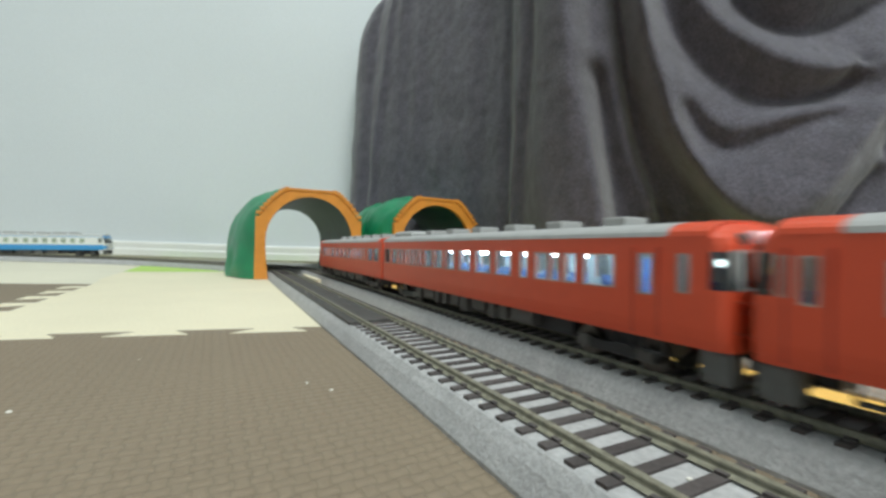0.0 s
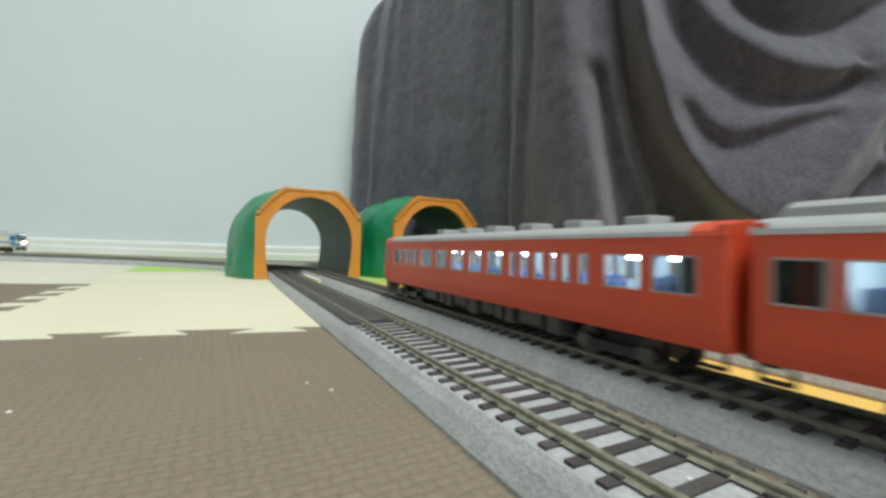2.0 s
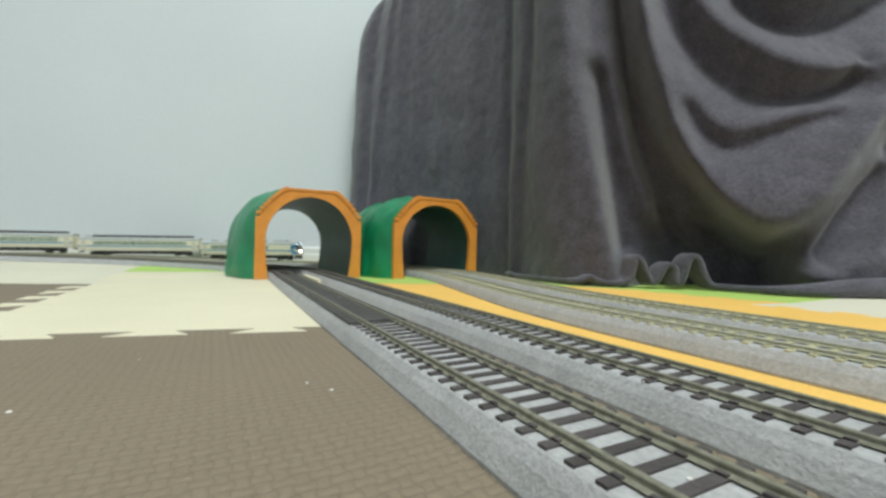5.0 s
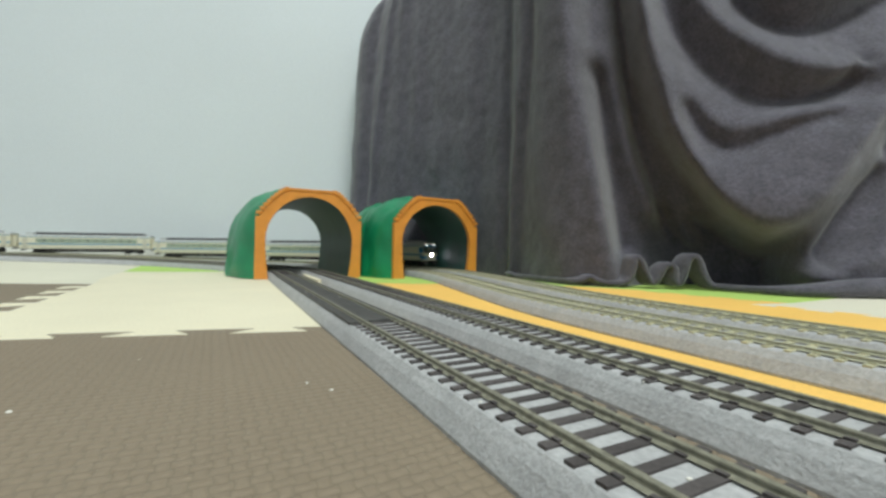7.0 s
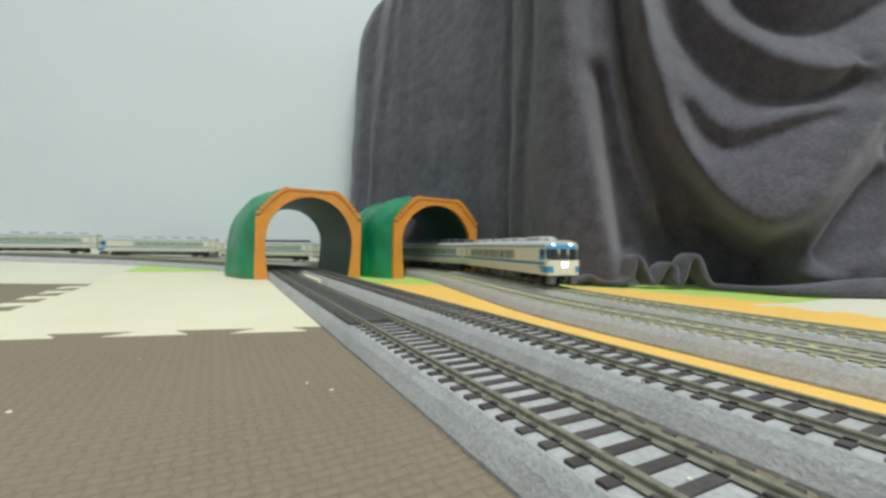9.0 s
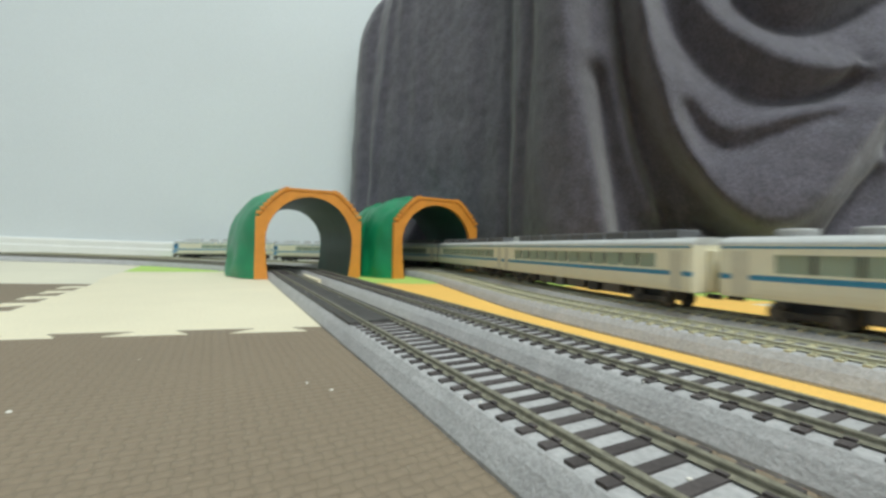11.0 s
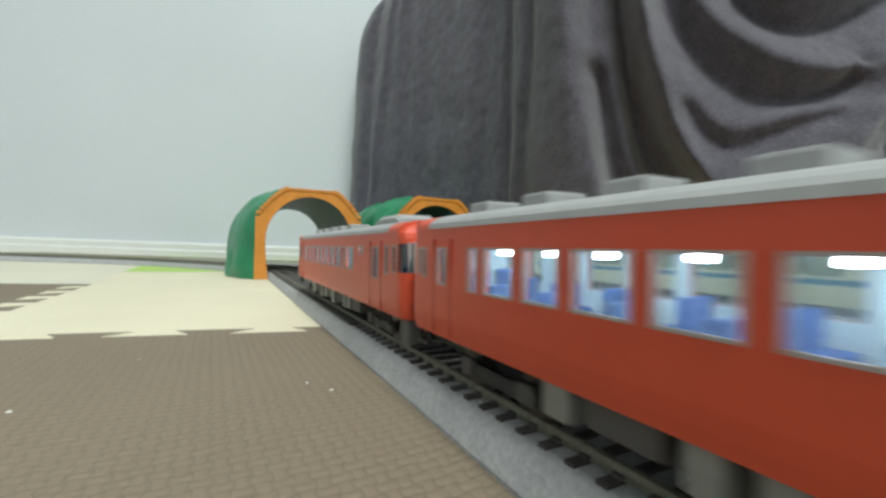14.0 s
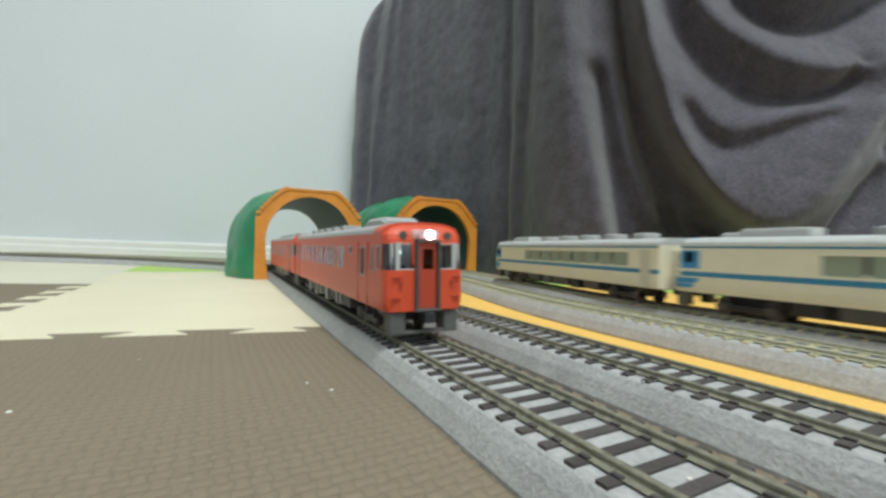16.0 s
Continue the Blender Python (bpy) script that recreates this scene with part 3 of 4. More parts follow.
def blanket():
    top = 395.0
    d = [0.0]
    for a, b in zip(HEM, HEM[1:]):
        d.append(d[-1] + math.dist(a, b))
    nu, nz = 560, 210
    pts = np.array(HEM, float)
    uu = np.linspace(0, d[-1], nu)
    X, Y = np.interp(uu, d, pts[:, 0]), np.interp(uu, d, pts[:, 1])
    k = np.exp(-0.5 * (np.arange(-27, 28) / 13.3) ** 2)
    k /= k.sum()
    smooth = lambda a: np.convolve(np.pad(a, 27, mode="edge"), k, "valid")
    X, Y = smooth(X), smooth(Y)
    tx, ty = np.gradient(X), np.gradient(Y)
    ln = np.hypot(tx, ty)
    nx, ny = ty / ln, -tx / ln
    zz = np.linspace(0, top, nz)
    U, Z = np.meshgrid(uu - 16.5, zz, indexing="ij")
    # the cloth stretches evenly from fold line to fold line
    held = np.full(U.shape, np.nan)
    u_min, du, dz = uu[0] - 16.5, uu[1] - uu[0], zz[1] - zz[0]
    for relief, course in FOLD_LINES:
        line = list(course)
        for _ in range(2 if len(line) > 2 else 0):
            cut = [q for (a, b), (c, e) in zip(line, line[1:]) for q in ((0.75 * a + 0.25 * c, 0.75 * b + 0.25 * e), (0.25 * a + 0.75 * c, 0.25 * b + 0.75 * e))]
            line = [line[0], *cut, line[-1]]
        for (ua, za), (ub, zb) in zip(line, line[1:]):
            for t in np.linspace(0, 1, 50):
                i, j = round((ua + (ub - ua) * t - u_min) / du), round((za + (zb - za) * t) / dz)
                if 0 <= i < nu and 0 <= j < nz:
                    held[i, j] = relief
    fixed = ~np.isnan(held)
    D = np.where(fixed, held, 0.0)
    for _ in range(900):
        P = np.pad(D, 1, mode="edge")
        D = np.where(fixed, held, (P[:-2, 1:-1] + P[2:, 1:-1] + P[1:-1, :-2] + P[1:-1, 2:]) / 4)
    soft = np.exp(-0.5 * (np.arange(-5, 6) / 1.5) ** 2)
    soft /= soft.sum()
    for axis in (0, 1):
        D = np.apply_along_axis(lambda a: np.convolve(np.pad(a, 5, mode="edge"), soft, "valid"), axis, D)
    # small unevenness of the pile
    for i in range(nu):
        for j in range(nz):
            D[i, j] += 1.6 * noise.noise(Vector((U[i, j] / 26, Z[i, j] / 40, 1.3))) + 0.5 * noise.noise(Vector((U[i, j] / 8, Z[i, j] / 11, 5.1)))
    right = np.clip((U - 370) / 70, 0, 1)
    panel_wide = np.clip((U - 250) / 20, 0, 1) * np.clip((345 - U) / 8, 0, 1)
    lean = -0.015 * Z - 0.18 * right * np.maximum(0, Z - 60) + 0.045 * panel_wide * np.maximum(0, Z - 40)
    PX = X[:, None] + nx[:, None] * (D + lean)
    PY = Y[:, None] + ny[:, None] * (D + lean)
    # rounded upper edge, and the fall round the far corner
    over = np.clip((Z - (top - 60)) / 60, 0, 1)
    PX -= nx[:, None] * over ** 2 * 55
    PY -= ny[:, None] * over ** 2 * 55
    tuck = np.clip(0.5 - U / 34, 0, 1) ** 2
    corner = np.clip(0.85 - U / 110, 0, 1)
    PX += corner * (0.04 * Z + 19 * np.clip((Z - 290) / 50, 0, 2.0) ** 2)
    PY += tuck * 40
    co = np.stack([PX, PY, Z], -1).reshape(-1, 3) * MM
    fa = [(i * nz + j, (i + 1) * nz + j, (i + 1) * nz + j + 1, i * nz + j + 1) for i in range(nu - 1) for j in range(nz - 1)]
    # the top runs back to the wall
    base = len(co)
    back = np.stack([PX[:, -1] - nx * 160, np.minimum(PY[:, -1] + 200, WALL_Y - 12), np.full(nu, top + 4)], -1) * MM
    co = np.concatenate([co, back])
    fa += [(i * nz + nz - 1, (i + 1) * nz + nz - 1, base + i + 1, base + i) for i in range(nu - 1)]
    me = bpy.data.meshes.new("blanket")
    me.from_pydata([tuple(c) for c in co], [], fa)
    me.materials.append(M["cloth"])
    me.polygons.foreach_set("use_smooth", [True] * len(me.polygons))
    cloth = tagged(new("blanket", me), "dark grey fleece blanket draped in deep folds", "blanket")
    # the thick rolled hem, looped like a ribbon where the cloth bunches on the floor
    pts = np.array(HEM_ROLL, float)
    for _ in range(3):
        q = np.empty((2 * len(pts) - 2, 3))
        q[0::2], q[1::2] = 0.75 * pts[:-1] + 0.25 * pts[1:], 0.25 * pts[:-1] + 0.75 * pts[1:]
        pts = q
    tang = np.gradient(pts, axis=0)
    tang /= np.linalg.norm(tang, axis=1)[:, None]
    deep = np.array([0.30, -0.95, 0.0])
    bm, rings = bmesh.new(), []
    for c, t in zip(pts, tang):
        side = np.cross(t, deep)
        side /= max(1e-6, np.linalg.norm(side))
        ring = []
        for k in range(12):
            a = 2 * math.pi * k / 12
            e = c + side * (2.3 + 3.4 * min(1.0, max(0.0, (c[0] - 195) / 50))) * math.copysign(abs(math.cos(a)) ** 0.7, math.cos(a)) + deep * 7.0 * math.copysign(abs(math.sin(a)) ** 0.6, math.sin(a))
            ring.append((e[0], e[1] - 3.0, max(0.2, e[2])))
        rings.append(ring)
    loft(bm, rings, True, True)
    part("hem", bm, M["cloth"], cloth, "thick looped hem", smooth=True)


HEM_ROLL = [(57, 385, 7.0), (62, 377, 3), (78, 348, 2.5), (92, 316, 2.6), (100, 312, 3.8), (105, 310, 7.7), (111, 308, 3.4), (122, 302, 2.4), (129, 300, 5), (131, 299, 15.5),
            (132, 299, 21.6), (135, 298, 20.8), (138, 297, 11.7), (142, 296, 3), (146, 295, 6.3), (149, 294, 14.3), (153, 293, 17.2), (156, 292, 14.5), (155.5, 292, 7.4),
            (158, 291, 2.6), (161, 290, 10.3), (163, 290, 20.1), (167, 289, 23.3), (170, 288, 20.2), (172, 287, 10.6), (176, 286, 3.2), (184, 278, 2.6), (197, 259, 2.8),
            (210, 250, 3.4), (230, 248, 5.0), (250, 246, 6.2), (285, 244, 6.4), (330, 236, 6.4)]


blanket()


for lx, ly, r in ((-27, 84, 0.26), (-21, 80, 0.3), (-70, 68, 0.4), (-72, 100, 0.15)):
    bm = bmesh.new()
    bmesh.ops.create_icosphere(bm, subdivisions=2, radius=r, matrix=Matrix.Translation((lx, ly, r * 0.45)) @ Matrix.Diagonal((1.3, 1, 0.6, 1)))
    tagged(part("lint_speck", bm, M["lint"]), "tiny white speck of lint on the brown mat", "lint", "lint specks")


rng_dust = random.Random(21)
for n in range(22):
    ds, dv = 25 + 230 * rng_dust.random() ** 1.3, rng_dust.choice((-6.9, -2.8, 0.5, 2.6, 6.8, 22.5, 27.0))
    dx, dy, dh = NEAR.at(ds)
    r = 0.16 + 0.14 * rng_dust.random()
    bm = bmesh.new()
    bmesh.ops.create_icosphere(bm, subdivisions=1, radius=r, matrix=Matrix.Translation((dx + math.cos(dh) * dv, dy - math.sin(dh) * dv, 5.3 + (0.7 if ds > 118 and abs(dv) < 9 else 0.0) + r * 0.4)) @ Matrix.Diagonal((1.2, 1, 0.6, 1)))
    tagged(part("dust_speck", bm, M["lint"]), "tiny pale speck of dust on the track bed", "dust", "dust specks")


# ---------------------------------------------------------------- rolling stock
def panel(bm, us, zs, holes, place, thick, place_in):
    """A wall with rectangular openings: outer skin, inner skin (second material) and reveals."""
    us = sorted(set(us) | {h[0] for h in holes} | {h[1] for h in holes})
    zs = sorted(set(zs) | {h[2] for h in holes} | {h[3] for h in holes})
    cache = {}

    def v(i, j, k):
        if (i, j, k) not in cache:
            cache[i, j, k] = bm.verts.new((place if k == 0 else place_in)(us[i], zs[j]))
        return cache[i, j, k]

    def solid(i, j):
        if not (0 <= i < len(us) - 1 and 0 <= j < len(zs) - 1):
            return False
        u, z = (us[i] + us[i + 1]) / 2, (zs[j] + zs[j + 1]) / 2
        return not any(h[0] < u < h[1] and h[2] < z < h[3] for h in holes)
    for i in range(len(us) - 1):
        for j in range(len(zs) - 1):
            if not solid(i, j):
                continue
            bm.faces.new((v(i, j, 0), v(i + 1, j, 0), v(i + 1, j + 1, 0), v(i, j + 1, 0)))
            f = bm.faces.new((v(i, j, 1), v(i, j + 1, 1), v(i + 1, j + 1, 1), v(i + 1, j, 1)))
            f.material_index = 1
            for a, b, (p, q) in ((-1, 0, ((i, j), (i, j + 1))), (1, 0, ((i + 1, j), (i + 1, j + 1))), (0, -1, ((i, j), (i + 1, j))), (0, 1, ((i, j + 1), (i + 1, j + 1)))):
                if not solid(i + a, j + b):
                    bm.faces.new((v(*p, 0), v(*q, 0), v(*q, 1), v(*p, 1)))
    return bm


SILL, HEAD, GUTTER, SKIRT, HALF = 14.1, 20.0, 23.0, 6.6, 9.7


def side_y(z):
    """The sides lean in slightly above the window sills and tuck in below the floor."""
    return HALF - max(0.0, z - 14) * 0.035 - max(0.0, 9.5 - z) ** 2 * 0.05


def bogie(car, x):
    # the centre box is dark filler, added for the blackness beneath the car
    b = part("bogie", box(box(box(bmesh.new(), x - 9, x + 9, -6.6, -5.7, 1.6, 3.6, 0.3), x - 9, x + 9, 5.7, 6.6, 1.6, 3.6, 0.3), x - 8.6, x + 8.6, -4.0, 4.0, 2.4, SKIRT - 0.3), M["dark"], car)
    for dx in (-7, 7):
        bm = bmesh.new()
        for y in (-4.7, 4.7):
            cyl(bm, (x + dx, y, 2.85), "Y", 2.85, 1.0, 18)
            cyl(bm, (x + dx, y * 0.93, 2.7), "Y", 3.2, 0.3, 18)
        cyl(bm, (x + dx, 0, 2.85), "Y", 0.6, 9, 8)
        part("wheelset", bm, M["wheel"], b)
        bm = bmesh.new()
        for y in (-6.6, 6.6):
            box(bm, x + dx - 1.6, x + dx + 1.6, y - 0.5, y + 0.5, 1.7, 4.2, 0.3)
        part("axle_box", bm, M["gear"], b)
    return b


def under_gear(car, spec, half):
    for (x0, x1, z0, y1, mat) in spec:
        for sgn in (-1, 1):
            bm = box(bmesh.new(), x0, x1, min(sgn * y1, sgn * (y1 - 4.5)), max(sgn * y1, sgn * (y1 - 4.5)), z0, SKIRT + 0.6, 0.35)
            part("equipment_box", bm, M[mat], car)
    # dark block added between the bogies, standing in for the darkness beneath
    part("engine_block", box(bmesh.new(), -half + 33, half - 33, -5.6, 5.6, 2.3, SKIRT, 0.6), M["dark"], car)
    part("underframe", box(bmesh.new(), -half + 2, half - 2, -7.5, 7.5, SKIRT - 0.4, SKIRT + 0.8), M["dark"], car)


def roof_shape(bm, x0, x1, top, z0, half):
    rings = []
    for x in (x0, x0 + 0.6, x1 - 0.6, x1):
        k = 0.985 if x in (x0, x1) else 1.0
        ring = []
        for i in range(15):
            a = math.pi * i / 14
            ca, sa = math.cos(a), math.sin(a)
            ring.append((x, -half * k * math.copysign(abs(ca) ** 0.75, ca), z0 + (top - z0) * k * sa ** 0.8))
        rings.append(ring)
    return loft(bm, rings, False, True)


def glaze(car, x0, x1, z0, z1, name="window", mat=None):
    for sgn in (-1, 1):
        bm = bmesh.new()
        box(bm, x0 - 0.15, x1 + 0.15, sgn * (side_y(z0) - 0.55) - 0.06, sgn * (side_y(z0) - 0.55) + 0.06, z0 - 0.15, z1 + 0.15)
        g = part(name, bm, mat or GLASS, car)
        g.visible_shadow = False


def saloon(car, x0, x1, seat_mat, leds, z_floor=9.0, lit=True):
    part("saloon_floor", box(bmesh.new(), x0, x1, -8.6, 8.6, z_floor - 0.4, z_floor), M["gear"], car)
    part("saloon_ceiling", box(bmesh.new(), x0, x1, -8.0, 8.0, 21.0, 21.4), M["saloon"], car)
    part("light_board", box(bmesh.new(), x0 + 2, x1 - 2, -1.8, 1.8, 20.3, 20.7), M["led"] if lit else M["saloon"], car, "white light board glowing along the ceiling")
    if lit:
        for x in leds:
            part("light_diode", box(bmesh.new(), x - 0.7, x + 0.7, -0.9, 0.9, 18.9, 20.2, 0.2), M["led_spot"], car, "bright white diode")
    bm = bmesh.new()
    x = x0 + 5
    while x < x1 - 5:
        for y in (-5.4, 5.4):
            box(bm, x - 0.5, x + 0.5, y - 2.6, y + 2.6, z_floor, z_floor + 6.2, 0.25)
            box(bm, x + 0.5, x + 3.0, y - 2.6, y + 2.6, z_floor, z_floor + 2.9, 0.25)
            box(bm, x - 3.0, x - 0.5, y - 2.6, y + 2.6, z_floor, z_floor + 2.9, 0.25)
        x += 9.7
    part("seats", bm, M[seat_mat], car, "rows of moulded seats")
    for x in (x0, x1):
        part("partition", box(bmesh.new(), x - 0.3, x + 0.3, -8.4, 8.4, z_floor, GUTTER - 0.9), M["saloon"], car)


def red_car(label, windows, doors, ac, big_ac=None, lamp="headlight", leds=(14, 23, 32, 44, 56, 67, 78, 88, 97, 107, 117, 128), saloon_end=10.5, boxes="gear", two_cabs=False):
    """One diesel railcar; x runs to its cab end. Windows are given from the plain end."""
    L = CAR_BODY
    h = L / 2
    car = thing("model_railcar", label, "model train", "orange model railcars")
    X = lambda u: u - h
    holes = [(X(a), X(b), z0, z1) for a, b, z0, z1 in windows]
    zs = [SKIRT, 8, 9.5, 12, 14, GUTTER]
    for sgn in (-1, 1):
        bm = panel(bmesh.new(), [X(2.2), X(L - 3.0)], zs, holes, lambda u, z: (u, sgn * side_y(z), z), 0.8, lambda u, z: (u, sgn * (side_y(z) - 0.8), z))
        part("side_wall", bm, [M["red"], M["saloon"]], car)
    for x0, x1, z0, z1 in holes:
        glaze(car, x0, x1, z0, z1)
        bm = bmesh.new()
        for sgn in (-1, 1):
            y = sgn * (side_y(z0) - 0.12)
            for a, b, c, d in ((x0 - 0.02, x0 + 0.3, z0, z1), (x1 - 0.3, x1 + 0.02, z0, z1), (x0 + 0.3, x1 - 0.3, z0, z0 + 0.3), (x0 + 0.3, x1 - 0.3, z1 - 0.3, z1)):
                box(bm, a, b, y - 0.2, y + 0.1, c, d)
        part("window_frame", bm, M["window_alu"], car)
    # recessed doors: leaf and two jamb grooves
    for a, b in doors:
        for sgn in (-1, 1):
            for e in (a, b):
                part("door_jamb", box(bmesh.new(), X(e) - 0.22, X(e) + 0.22, sgn * (HALF - 0.15) - 0.22, sgn * (HALF - 0.15) + 0.22, SKIRT + 0.6, HEAD + 1.2), M["door_red"], car)
    # plain end
    bm = bmesh.new()
    ring = []
    for k, (dx, dy) in enumerate(((2.2, 0.0), (1.0, 0.12), (0.3, 0.6), (0.0, 1.8))):
        ring.append([(X(dx), -(side_y(z) - dy), z) for z in zs + [24.4]])
    mirror = [[(x, -y, z) for x, y, z in r] for r in reversed(ring)]
    loft(bm, ring + mirror)
    part("end_wall", bm, M["red"], car, smooth=False)
    part("gangway", box(box(bmesh.new(), X(-1.2), X(0.3), -3.0, 3.0, 7.4, 20.5, 0.4), X(-1.3), X(-1.15), -1.9, 1.9, 8.2, 19.6), M["gear"], car, "grey gangway bellows")
    # cab end: rounded corners, a brow that leans back
    fx = X(L)
    bm = bmesh.new()
    outline = [(3.0, 0.0), (1.6, 0.15), (0.6, 0.75), (0.15, 1.8), (0.0, 3.2), (0.0, 6.6)]
    cols = [(dx, -1, dy) for dx, dy in outline] + [(dx, 1, dy) for dx, dy in reversed(outline)]
    zc = [SKIRT, 8, 9.5, 12, 14, 15.2, 20.6, 21.6, 22.6, 23.6, 24.6, 25.2]

    def lean(z):
        return max(0.0, z - 15.2) * 0.10 + max(0.0, z - 21.2) ** 2 * 0.16

    def tuck(z):
        return max(0.0, z - 22.6) ** 1.7 * 0.75
    grid = []
    for dx, sg, dy in cols:
        grid.append([(fx - dx - lean(z) * (1 if dx < 2.9 else 0.0 if z < 22 else 0.6), sg * max(0.3, side_y(z) - dy - tuck(z)), z) for z in zc])
    vs = [[bm.verts.new(p) for p in g] for g in grid]
    glass_cells = {(i, 5) for i in (0, 1, 2, 3, 4, 6, 7, 8, 9, 10)}
    quads = []
    for i in range(len(vs) - 1):
        for j in range(len(zc) - 1):
            q = (vs[i][j], vs[i + 1][j], vs[i + 1][j + 1], vs[i][j + 1])
            if (i, j) in glass_cells:
                quads.append([p.co.copy() for p in q])
            else:
                bm.faces.new(q)
    bm.faces.new([c[-1] for c in vs])
    part("cab_front", bm, M["red"], car, "orange-red cab front")
    # windscreen band: pillars stay red between corner pane and front panes
    bm = bmesh.new()
    for q in quads:
        bm.faces.new([bm.verts.new(p + Vector((-0.12, 0, 0))) for p in q])
    bmesh.ops.remove_doubles(bm, verts=bm.verts, dist=0.02)
    part("windscreen", bm, DARK_GLASS, car, "tinted cab windscreen").visible_shadow = False
    for sg in (-1, 1):
        for y in (3.2, 8.0):
            dx = 0.0 if y < 7 else 0.3
            part("windscreen_pillar", box(bmesh.new(), fx - 1.05 - dx, fx - 0.25 - dx, sg * y - 0.3, sg * y + 0.3, 15.0, 20.8), M["silver"] if y > 7 else M["red"], car)
        part("cab_seat", box(bmesh.new(), fx - 7, fx - 5, sg * 5 - 2, sg * 5 + 2, 9, 16, 0.4), M["seat"], car)
        part("corner_lamp", cyl(bmesh.new(), (fx - 1.6, sg * 5.4, 22.4), "X", 0.85, 2.2, 16), M["gear"], car, "unlit round headlamp")
        part("tail_lamp", cyl(bmesh.new(), (fx + 0.1, sg * 6.2, 12.4), "X", 0.55, 0.7, 12), M["taillight"] if lamp == "tail" else M["door_red"], car)
        part("step_rail", box(box(bmesh.new(), fx - 0.1, fx + 0.35, sg * 7.2 - 1, sg * 7.2 + 1, 13.5, 13.8), fx - 0.1, fx + 0.35, sg * 7.2 - 1, sg * 7.2 + 1, 9.2, 9.5), M["door_red"], car)
    bm = bmesh.new()
    for z in (15.05, 20.45):
        for sg in (-1, 1):
            box(bm, fx - 0.55 - 0.1 * (z - 15), fx - 0.02 - 0.1 * (z - 15), min(sg * 3.0, sg * 6.6), max(sg * 3.0, sg * 6.6), z, z + 0.45)
    for sg in (-1, 1):
        box(bm, fx - 0.62, fx - 0.05, min(sg * 6.3, sg * 7.3), max(sg * 6.3, sg * 7.3), 15.05, 20.9, 0.1)
    part("screen_trim", bm, M["silver"], car, "bright metal screen surround")
    if lamp == "headlight":
        part("cab_diode", box(bmesh.new(), fx - 4.2, fx - 3.4, -5.8, -4.8, 18.4, 19.4, 0.2), M["cab_glow"], car, "bright white diode")
    part("cab_wall", box(bmesh.new(), fx - 10.2, fx - 9.8, -8.6, 8.6, 9, 22), M["saloon"], car)
    g = part("gangway_door", box(bmesh.new(), fx - 0.6, fx + 0.55, -2.1, 2.1, 7.0, 21.0, 0.3), M["door_red"], car, "dull red end door")
    part("door_pane", box(bmesh.new(), fx + 0.5, fx + 0.62, -1.3, 1.3, 15.4, 19.6), DARK_GLASS, g)
    bm = bmesh.new()
    for y in (-2.9, 2.3):
        box(bm, fx - 0.4, fx + 1.15, y, y + 0.6, 6.8, 21.4, 0.15)
    box(bm, fx - 0.6, fx + 1.1, -2.9, 2.9, 20.9, 21.6, 0.15)
    part("gangway_frame", bm, M["gear"], car, "grey gangway surround")
    part("foot_plate", box(bmesh.new(), fx - 0.4, fx + 1.3, -3.0, 3.0, 6.6, 7.1, 0.1), M["skirt"], car)
    # pink of the housing and second lens imitates the lit lamp's glow
    part("lamp_housing", box(bmesh.new(), fx - 3.4, fx - 0.45, -3.4, 3.4, 21.6, 23.7, 0.8), M["lamp_pink_glow"], car, "rounded lamp housing, pink lamp glow put into its colour")
    part("head_lamp", cyl(bmesh.new(), (fx - 0.9, 0.9, 22.6), "X", 0.85, 1.3, 16), M["headlight"] if lamp != "off" else M["lamp_dead"], car, "glowing round head lamp")
    part("head_lamp", cyl(bmesh.new(), (fx - 0.9, -1.2, 22.6), "X", 0.85, 1.3, 16), M["lamp_pink_glow"], car)
    # roof, air conditioners, vents
    part("roof", roof_shape(bmesh.new(), X(6.2 if two_cabs else 0.2), X(L - 9.5), 25.4, GUTTER - 0.15, side_y(GUTTER) + 0.12), M["roof"], car, "plain grey roof", smooth=False)
    if two_cabs:
        part("brow", roof_shape(bmesh.new(), X(0.6), X(6.2), 25.35, GUTTER - 0.15, side_y(GUTTER) + 0.06), M["red"], car)
        for y in (-0.9, 0.9):
            part("head_lamp", cyl(bmesh.new(), (X(0.5), y, 22.7), "X", 0.8, 1.4, 16), M["rear_lamp"] if lamp != "off" else M["lamp_dead"], car, "round head lamp")
    part("brow", roof_shape(bmesh.new(), X(L - 9.5), X(L - 3.0), 25.35, GUTTER - 0.15, side_y(GUTTER) + 0.06), M["red"], car)
    for u in ac:
        part("roof_ventilator", box(bmesh.new(), X(u) - 2.6, X(u) + 2.6, -3.3, 3.3, 25.0, 27.0, 0.4), M["roof"], car)
    if big_ac:
        a, b = big_ac
        bm = bmesh.new()
        prof = [(-5.0, 24.7), (-5.0, 26.4), (-4.0, 27.2), (4.0, 27.2), (5.0, 26.4), (5.0, 24.7)]
        loft(bm, [[(X(a), y, 24.8 + (z - 24.8) * 0.5) for y, z in prof], [(X(a + (4 if a > 50 else 1.2)), y, z) for y, z in prof], [(X(b - (3 if a > 50 else 1.5)), y, z) for y, z in prof],
                  [(X(b), y, 24.8 + (z - 24.8) * 0.55) for y, z in prof]], True, True)
        part("air_conditioner", bm, M["roof"], car, "long grey roof air conditioner")
    # inside and below
    saloon(car, X(8), X(L - saloon_end), "seat", [X(u) for u in leds])
